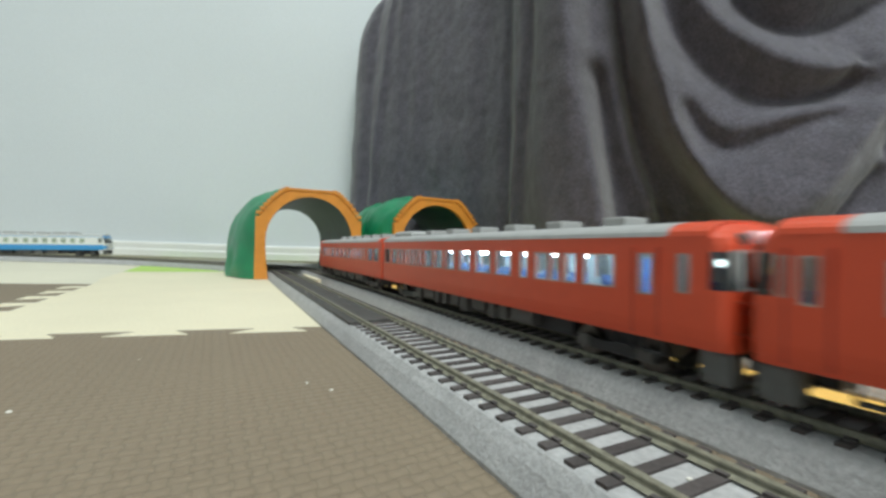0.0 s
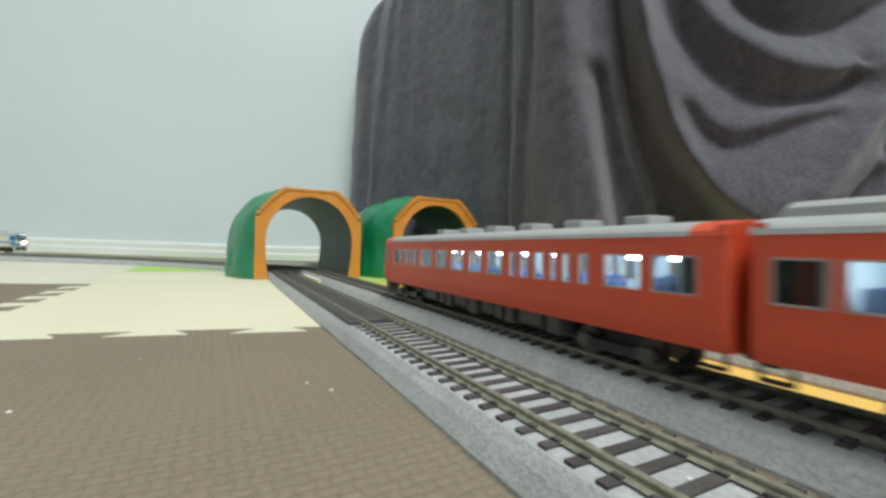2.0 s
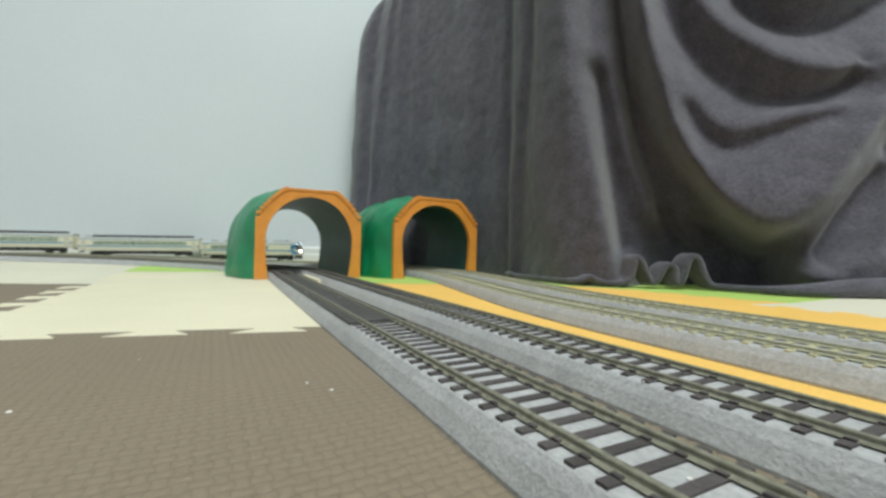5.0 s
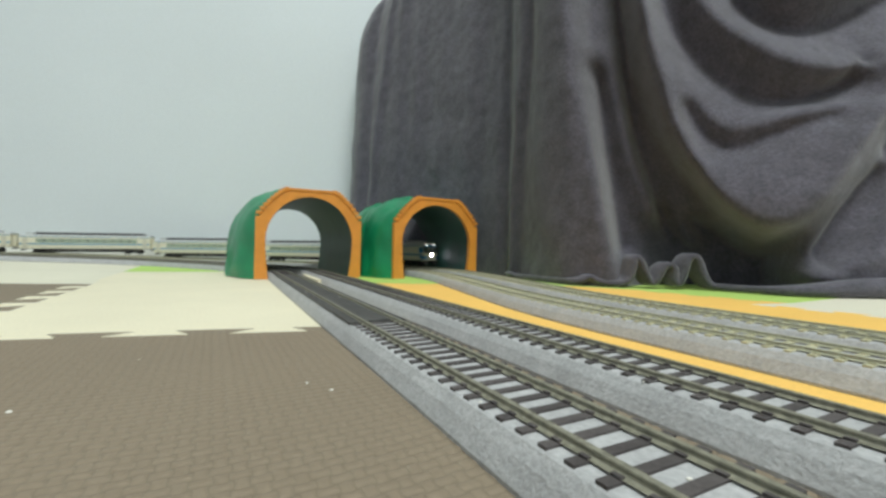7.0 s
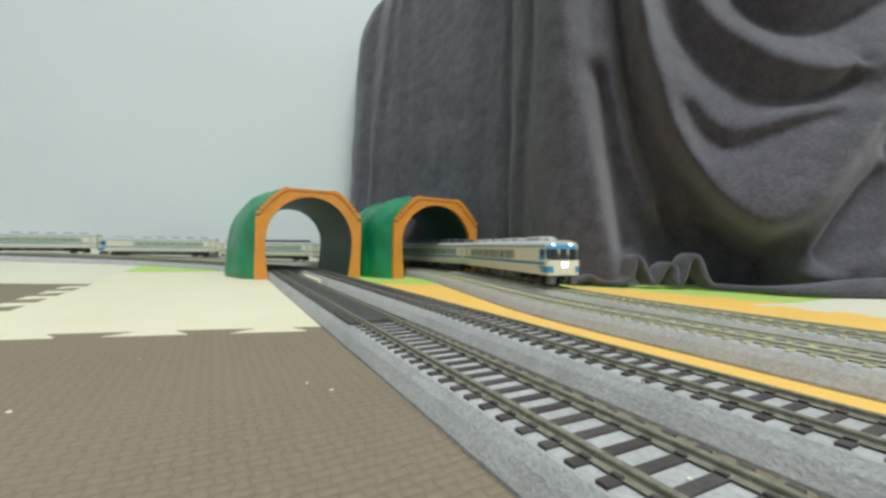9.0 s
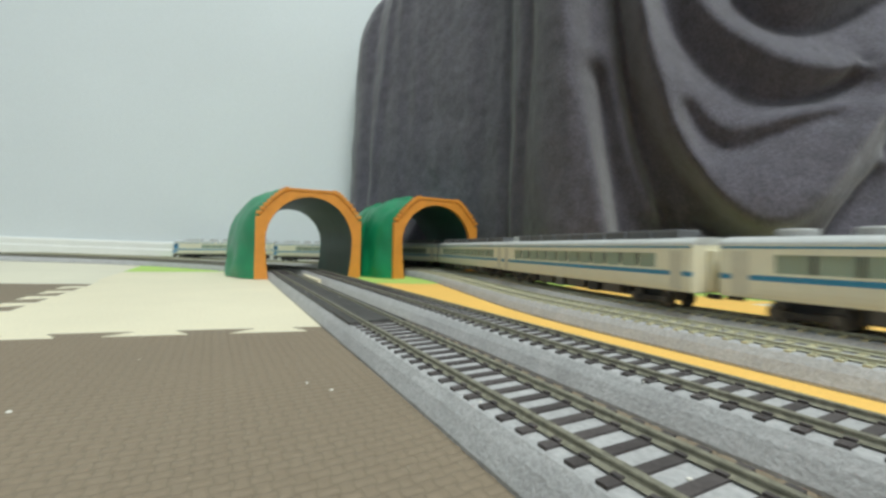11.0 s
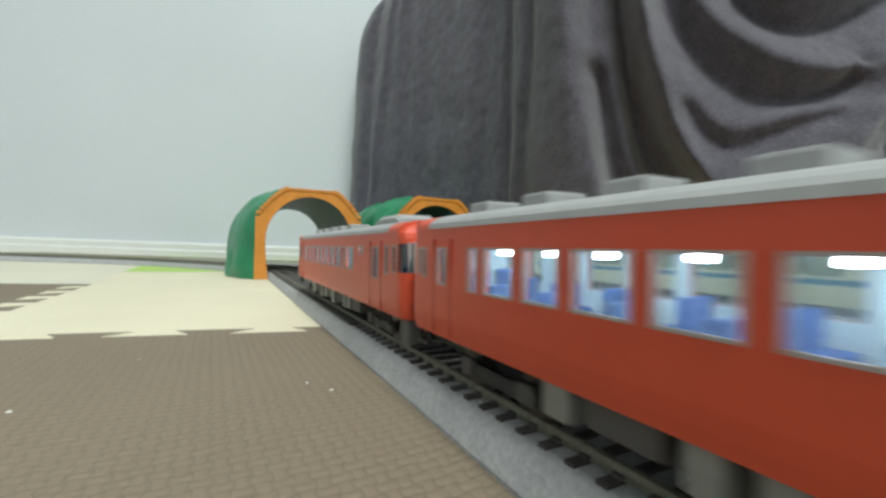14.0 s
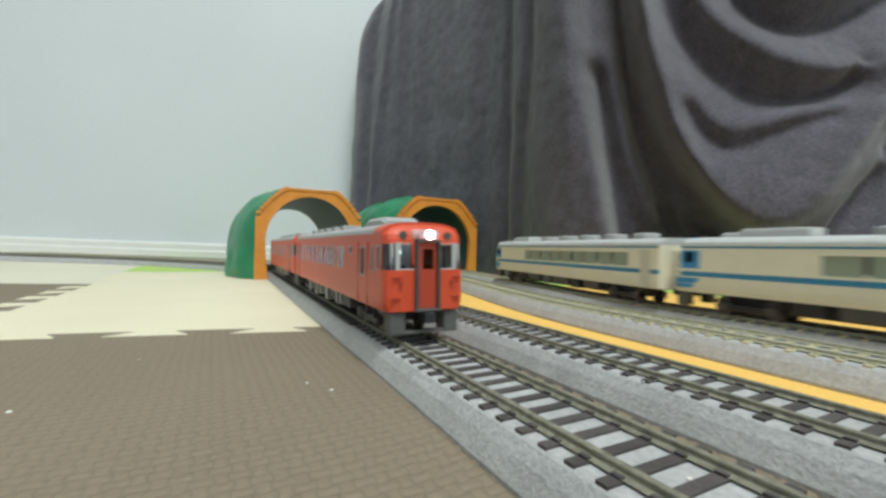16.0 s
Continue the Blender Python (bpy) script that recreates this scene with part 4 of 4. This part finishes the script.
    for sgn in (-1, 1):
        part("end_seat", box(box(bmesh.new(), X(L - 18.4), X(L - 17.2), min(sgn * 2.6, sgn * 8.0), max(sgn * 2.6, sgn * 8.0), 9.0, 19.2, 0.3),
                             X(L - 17.3), X(L - 14.2), min(sgn * 2.6, sgn * 8.0), max(sgn * 2.6, sgn * 8.0), 9.0, 13.4, 0.3), M["seat"], car, "deep blue end seat")
    for sgn in (-1, 1):
        part("door_panel", box(bmesh.new(), X(9.4), X(13.9), min(sgn * 1.8, sgn * 4.2), max(sgn * 1.8, sgn * 4.2), 9.0, 16.6, 0.5), M["seat"], car, "deep blue seat block behind the end window")
    part("cab_light", box(bmesh.new(), fx - 8.5, fx - 6.5, -4.0, 4.0, GUTTER - 1.6, GUTTER - 1.2), M["led"], car)
    under_gear(car, [(X(34), X(38), 2.8, 8.6, boxes), (X(40), X(48), 3.4, 8.2, "gear"), (X(50), X(53), 2.6, 8.7, boxes), (X(55), X(58), 3.0, 8.4, boxes), (X(60), X(65), 3.4, 8.0, "gear"),
                     (X(67), X(71), 2.4, 8.7, boxes), (X(73), X(80), 3.6, 8.2, "gear"), (X(82), X(85), 2.7, 8.6, boxes), (X(87), X(90), 3.0, 8.5, boxes), (X(92), X(100), 3.2, 8.4, "gear")], h)
    bogie(car, X(22))
    bogie(car, X(L - 22))
    bm = bmesh.new()
    box(bm, fx - 5.0, fx - 0.6, -8.2, -4.6, 1.6, 6.4, 0.5)
    box(bm, fx - 5.0, fx - 0.6, 4.6, 8.2, 1.6, 6.4, 0.5)
    box(bm, fx - 2.4, fx - 0.8, -8.0, 8.0, 1.6, 2.4, 0.3)
    part("snow_plough", bm, M["skirt"], car, "grey plough under the cab")
    for x, d in ((X(0), -1), (fx, 1)):
        part("coupler", box(box(bmesh.new(), min(x - 3 * d, x + 1.6 * d), max(x - 3 * d, x + 1.6 * d), -0.7, 0.7, 4.6, 5.9, 0.2),
                            min(x + 0.4 * d, x + 2.2 * d), max(x + 0.4 * d, x + 2.2 * d), -1.3, 1.3, 4.2, 6.3, 0.2), M["dark"], car)
    for u in (3.0, L - 12.5, L - 18.5):
        for sgn in (-1, 1):
            bm = bmesh.new()
            box(bm, X(u) - 2, X(u) + 2, sgn * 8.3 - 0.4, sgn * 8.3 + 0.4, 4.0, 4.5)
            box(bm, X(u) - 2, X(u) - 1.6, sgn * 8.3 - 0.3, sgn * 8.3 + 0.3, 4.0, 6.8)
            box(bm, X(u) + 1.6, X(u) + 2, sgn * 8.3 - 0.3, sgn * 8.3 + 0.3, 4.0, 6.8)
            part("door_step", bm, M["dark"], car)
    return car


CAR_BODY = 143.0
M["rear_lamp"] = material("lit_rear_head_lamp", (1, 1, 1), 0.3, emit=(1.0, 0.90, 0.95), glow=12.0)
M["cab_glow"] = material("cab_diode_glow", (1, 1, 1), 0.4, emit=(0.85, 0.98, 0.97), glow=6.0)
M["pale_box"] = material("pale_equipment", (0.24, 0.24, 0.22), 0.6, grain=0.1, scale=500)
M["lamp_pink_glow"] = material("lamp_pink_glow", (0.75, 0.45, 0.45), 0.25, grain=0.05)
M["window_alu"] = material("window_alloy", (0.40, 0.34, 0.32), 0.5, 0.2, grain=0.05)
W = lambda a, b: (a, b, SILL, HEAD)
NEAR_WIN = [W(a, b) for a, b in ((19.7, 22.1), (23.7, 30), (31.7, 37.5), (39.4, 46.2), (48.0, 54.7), (56.8, 63.8), (66.2, 73.1), (75.0, 82.6), (84.4, 88.0), (89.8, 97.6))]
NEAR_WIN += [(102, 106.6, 18.2, 20.2), (114, 118.6, 13.2, 20.0), (123, 125.2, 14.4, 20.3), (127.4, 129.9, 15.0, 20.3), (10.2, 13.2, 14.4, 20.0), (4.6, 6.2, 15.2, 20.0), (2.7, 3.8, 15.6, 20.0)]
MID_WIN = [W(143 - b, 143 - a) for a, b in ((13.5, 20.3), (21.2, 25.2), (26, 29.4), (30.1, 34.2), (35.1, 38.1), (40.3, 49.5), (52.5, 60), (63, 70.5), (73.5, 80), (82.9, 89.8),
                                            (92.8, 95.4), (96.8, 100), (101.7, 105.3), (107, 109), (110.6, 113.2), (115.2, 117.8), (121.4, 129.1), (131.0, 138.4))]
MID_WIN += [(143 - 7.6, 143 - 5.8, 14.4, 20.3), (143 - 4.9, 143 - 3.4, 15.2, 20.3)]

mid_tail = red_car("orange-red model diesel railcar with pale roof units and lit saloon", MID_WIN, [(134.2, 138.6)], (20, 36, 52, 68, 84, 100), None, lamp="off", two_cabs=True)
BODY_WIN = [W(a, b) for a, b in ((2.9, 8.7), (10.0, 16.4), (17.6, 20.9), (21.8, 24.3), (26.0, 28.9), (30.0, 33.0), (34.0, 37.1), (38.2, 41.3), (43.0, 49.6), (51.0, 57.2), (58.9, 65.4), (67.8, 74.5), (77.1, 84.8), (86.8, 93.6), (96.8, 99.8), (102.3, 106.6), (107.2, 110.0), (111.2, 114.7), (116.4, 123.8))] + [(128.6, 131.2, 13.6, 20.3), (135.4, 137.2, 14.4, 20.3)]
mid_body = red_car("orange-red model diesel railcar with one long roof unit, lights on", BODY_WIN, [(127.6, 132.2)], (33, 50, 67, 84, 101, 118), (1.5, 21.5))
mid_first = copy_thing(mid_tail, Matrix())
CAR_BODY = 133.5
near_rear = red_car("orange-red model diesel railcar with long roof unit, lights on", NEAR_WIN, [(112.5, 120.5), (8.9, 14.6)], (12, 26, 40, 54, 68), (101, 119), leds=(15, 26, 35, 46, 57, 66, 77, 86, 96, 105, 116), saloon_end=12, boxes="pale_box", two_cabs=True)
# the near train is of a slightly taller make
for o in near_rear.children_recursive:
    for v in o.data.vertices:
        v.co.z *= 1.045
near_lead = copy_thing(near_rear, Matrix())
for o in near_lead.children:
    if o.name.startswith("tail_lamp"):
        o.data = o.data.copy()
        o.data.materials[0] = M["taillight"]
CAR_BODY = 143.0


def express_car(label, group, body, band, band_z, windows, cab, roofing, seat="seat_green", lit_front=False, plain_roof="silver"):
    """A limited-express or local carriage in pale livery with a coloured band. Windows run from the plain end."""
    L = CAR_BODY
    h = L / 2
    car = thing("model_carriage", label, "model train", group)
    X = lambda u: u - h
    holes = [(X(a), X(b), z0, z1) for a, b, z0, z1 in windows]
    zs = [SKIRT, 8, 9.5, 12, 14, GUTTER - 0.6] + [z for z in band_z if z not in (SKIRT,)]
    bands = M[band]
    end = X(L - (3.0 if cab else 1.0))
    for sgn in (-1, 1):
        bm = panel(bmesh.new(), [X(1.0), end], zs, holes, lambda u, z: (u, sgn * side_y(z), z), 0.8, lambda u, z: (u, sgn * (side_y(z) - 0.8), z))
        for f in bm.faces:
            c = f.calc_center_median()
            if f.material_index == 0 and band_z[0] < c.z < band_z[1]:
                f.material_index = 2
        part("side_wall", bm, [M[body], M["saloon"], bands], car)
        for z, t in ((GUTTER - 1.7, 0.6),):
            part("cant_stripe", box(bmesh.new(), X(1.2), end, sgn * (side_y(z)) - 0.06, sgn * side_y(z) + 0.06, z, z + t), bands, car)
    for x0, x1, z0, z1 in holes:
        glaze(car, x0, x1, z0, z1, mat=EXP_GLASS)
    for sgn in (-1, 1):
        for a, b in zip(holes, holes[1:]):
            y = sgn * (side_y(17) + 0.02)
            part("window_post", box(bmesh.new(), a[1] - 0.1, b[0] + 0.1, y - 0.1, y + 0.05, a[2], a[3]), M["seal"] if band == "blue" else M[body], car)
    for x0, x1 in ((X(0.6), X(1.0)),) + (() if cab else ((X(L - 1.0), X(L - 0.6)),)):
        part("end_wall", box(bmesh.new(), x0, x1, -HALF + 0.6, HALF - 0.6, SKIRT, GUTTER), M[body], car)
    for u in (7.0,) + (() if cab else (L - 7.0,)):
        for sgn in (-1, 1):
            part("door", box(bmesh.new(), X(u) - 2.6, X(u) + 2.6, sgn * (HALF - 0.05) - 0.12, sgn * (HALF - 0.05) + 0.12, SKIRT + 0.5, 20.6, 0.1), M["ivory_door"], car)
    part("gangway", box(bmesh.new(), X(-1.6), X(0.6), -3.2, 3.2, 7.2, 20.6, 0.4), M[body], car)
    part("roof", roof_shape(bmesh.new(), X(0.6), end, 25.0, GUTTER - 0.7, side_y(GUTTER) + 0.1), M[plain_roof], car)
    if cab:
        fx = X(L)
        bm = bmesh.new()
        zc = [SKIRT, 8, 9.2, 11.4, 14.1, 14.6, 20.4, 21.4, 22.4, 23.6, 24.8]
        outline = [(3.0, 0.0), (1.4, 0.2), (0.5, 1.0), (0.0, 3.4)]
        cols = [(dx, -1, dy) for dx, dy in outline] + [(dx, 1, dy) for dx, dy in reversed(outline)]
        grid = [[(fx - dx - (max(0, z - 14.5) * 0.28 + max(0.0, z - 22) ** 1.5 * 0.5) * (1 if dx < 2.9 else 0.3), sg * max(0.4, side_y(z) - dy - max(0.0, z - 22) ** 1.6 * 0.6), z) for z in zc] for dx, sg, dy in cols]
        vs = [[bm.verts.new(p) for p in g] for g in grid]
        quads = []
        for i in range(len(vs) - 1):
            for j in range(len(zc) - 1):
                q = (vs[i][j], vs[i + 1][j], vs[i + 1][j + 1], vs[i][j + 1])
                if j == 5 and 0 < i < 6:
                    quads.append([p.co.copy() for p in q])
                    continue
                f = bm.faces.new(q)
                if (j in (1, 2) and i != 3) or j >= 6:
                    f.material_index = 1
        f = bm.faces.new([c[-1] for c in vs])
        f.material_index = 1
        part("cab_front", bm, [M[body], M["brow_blue"] if band == "blue" else bands], car, "pale cab front with blue brow and corners")
        bm = bmesh.new()
        for q in quads:
            bm.faces.new([bm.verts.new(p + Vector((-0.1, 0, 0))) for p in q])
        bmesh.ops.remove_doubles(bm, verts=bm.verts, dist=0.02)
        part("windscreen", bm, DARK_GLASS, car).visible_shadow = False
        for sg in (-1, 1):
            part("windscreen_pillar", box(bmesh.new(), fx - 2.0, fx - 0.9, sg * 2.6 - 0.3, sg * 2.6 + 0.3, 14.6, 20.4), M[body], car)
            part("top_lamp", cyl(bmesh.new(), (fx - 3.2, sg * 5.0, 22.6), "X", 0.5, 2.0, 12), M["headlight_soft"] if lit_front else M["lamp_dead"], car)
        part("nose_lamp", box(bmesh.new(), fx - 0.3, fx + 0.35, -1.2, 1.2, 11.3, 13.3, 0.3), M["headlight"] if lit_front else M["lamp_dead"], car, "glowing head sign" if lit_front else "")
        part("gangway_door", box(bmesh.new(), fx - 0.4, fx + 0.2, -2.3, 2.3, 7.0, 14.6, 0.3), M[body], car)
        bm = bmesh.new()
        box(bm, fx - 4.5, fx - 0.6, -8.0, -4.4, 1.8, 6.4, 0.5)
        box(bm, fx - 4.5, fx - 0.6, 4.4, 8.0, 1.8, 6.4, 0.5)
        part("snow_plough", bm, M["skirt"], car)
        part("cab_wall", box(bmesh.new(), fx - 9.2, fx - 8.8, -8.6, 8.6, 9, 22), M["saloon"], car)
        for sg in (-1, 1):
            part("cab_side_pane", box(bmesh.new(), fx - 7.5, fx - 4.4, sg * side_y(17) - 0.08, sg * side_y(17) + 0.08, 15.0, 20.0), DARK_GLASS, car)
    for a, b, w, z, mat in roofing:
        if mat == "drum":
            bm = cyl(bmesh.new(), (0, 0, 25.0), "Z", (b - a) / 2, 2.4, 24)
            bmesh.ops.bevel(bm, geom=[e for e in bm.edges if all(abs(v.co.z - 26.2) < 0.01 for v in e.verts)], offset=0.9, segments=3, affect="EDGES", profile=0.6)
            bmesh.ops.transform(bm, matrix=Matrix.Translation((X((a + b) / 2), 0, z - 26.4)), verts=bm.verts)
            part("roof_fan", bm, M["roof"], car, "round grey roof fan")
        else:
            part("roof_unit", box(bmesh.new(), X(a), X(b), -w, w, 24.4, z, 0.7), M[mat], car)
    if cab and band == "blue":
        # blue flashes on the cab's flanks: round the side window and a slanted one at the foot
        for sgn in (-1, 1):
            for quad in (((-9.4, 14.5), (-2.9, 14.5), (-2.9, 20.5), (-9.4, 20.5)), ((-6.6, 8.0), (-2.9, 8.0), (-2.9, 11.4), (-9.6, 11.4))):
                bm = bmesh.new()
                loft(bm, [[(fx + x, sgn * (side_y(z) + d), z) for x, z in quad] for d in (-0.1, 0.06)], True, True)
                part("blue_flash", bm, M["brow_blue"], car, "blue flash on the cab side")
    saloon(car, X(8), X(L - 10), seat, [], lit=False)
    under_gear(car, [(X(36), X(46), 3.0, 8.4, "gear"), (X(49), X(56), 2.4, 8.6, "dark"), (X(59), X(72), 3.2, 8.4, "gear"), (X(75), X(82), 2.4, 8.6, "skirt"),
                     (X(86), X(98), 3.0, 8.4, "gear"), (X(101), X(108), 2.8, 8.4, "dark")], h)
    bogie(car, X(22))
    bogie(car, X(L - 22))
    for x, d in ((X(0), -1), (X(L), 1)):
        part("coupler", box(bmesh.new(), min(x - 3 * d, x + 2.2 * d), max(x - 3 * d, x + 2.2 * d), -0.8, 0.8, 4.4, 6.0, 0.2), M["dark"], car)
    return car


M["brow_blue"] = material("brow_blue_paint", (0.04, 0.26, 0.50), 0.4, grain=0.03, scale=300)
M["ivory_door"] = material("ivory_door", (0.60, 0.57, 0.45), 0.45, grain=0.03)
M["headlight_soft"] = material("lit_marker_lamp", (1, 1, 1), 0.3, emit=(1, 0.98, 0.9), glow=3.0)
M["roof_dark"] = material("roof_dark_grey", (0.10, 0.10, 0.105), 0.6, grain=0.08)
CAB_WIN = [(16 + 9.6 * i, 16 + 9.6 * i + 8.6, 14.2, 19.5) for i in range(9)]
MID_ROW = [(16 + 9.2 * i, 16 + 9.2 * i + 8.2, 14.2, 19.5) for i in range(12)]
CAB_TOP = [(12 + 18 * i, 22 + 18 * i, 3.6, 27.3, "drum") for i in range(5)] + [(106, 124, 4.4, 27.4, "silver"), (125, 131, 2.5, 26.4, "silver")]
MID_TOP = [(10 + 13.2 * i, 22 + 13.2 * i, 5.4, 27.9, "roof_dark") for i in range(9)] + [(130, 138, 4.0, 27.8, "silver")]
EXPRESS = "pale ivory model express carriages"
exp_head = express_car("ivory express driving car with blue band and lit head sign", EXPRESS, "ivory", "blue", (11.9, 13.5), CAB_WIN, True, CAB_TOP, lit_front=True)
exp_mid = [express_car("ivory express carriage with blue band and dark roof units", EXPRESS, "ivory", "blue", (11.9, 13.5), MID_ROW, False, MID_TOP)]
exp_tail = [express_car("ivory express driving car with blue band and unlit lamps", EXPRESS, "ivory", "blue", (11.9, 13.5), CAB_WIN, True, CAB_TOP)]
N_EXPRESS = 6
while len(exp_mid) < N_EXPRESS - 3:
    exp_mid.append(copy_thing(exp_mid[0], Matrix()))
exp_tail.append(copy_thing(exp_tail[0], Matrix()))

LOCAL_WIN = [(14 + 8.6 * i, 14 + 8.6 * i + 4.6, 14.6, 19.6) for i in range(13)]
LOCAL_TOP = [(14 + 15 * i, 24 + 15 * i, 3.6, 26.8, "roof") for i in range(7)]
M["sky"] = material("sky_blue_paint", (0.05, 0.30, 0.62), 0.4, grain=0.03)
loc_rear = express_car("white local carriage with a broad sky-blue lower band", "white and sky-blue model carriages", "white", "sky", (SKIRT, 12.6), LOCAL_WIN, True, LOCAL_TOP)
loc_front = copy_thing(loc_rear, Matrix())


# ---------------------------------------------------------------- what moves
def run(car, path, s_of_t, flip):
    rows = []
    for i in range(65):
        t = i * 0.25
        rows.append((t, car_stand(path, s_of_t(t), RAIL_TOP, flip)))
    walk(car, rows)


def motions():
    # near track: away from the camera
    for k, car in enumerate((near_lead, near_rear)):
        run(car, NEAR, lambda t, k=k: 22.8 + (74.0 if t > 12.4 else 69.0) * (t - 12.4) - 138.0 * k, True)
    # middle track: towards the camera
    for k, (car, flip) in enumerate(((mid_first, False), (mid_body, True), (mid_tail, False))):
        run(car, MIDDLE, lambda t, k=k: 104.3 - 72.4 * (t - 2.0) + 144.8 * (k - 2), flip)
    # far track: the express comes round the bend, passes and slows a little
    for k, car in enumerate((exp_head, *exp_mid, *exp_tail)):
        run(car, FAR_B, lambda t, k=k: 1220.4 + 71.5 - 116.6 * t + 1.4 * max(0.0, t - 9.5) + 147.0 * k + (3.0 if k == 4 else 0.0), k == 0)
    # the local train leaves along the wall
    for k, car in enumerate((loc_rear, loc_front)):
        run(car, NEAR, lambda t, k=k: 684.0 + 71.5 + 103.0 * t + 147.0 * k, True)


motions()
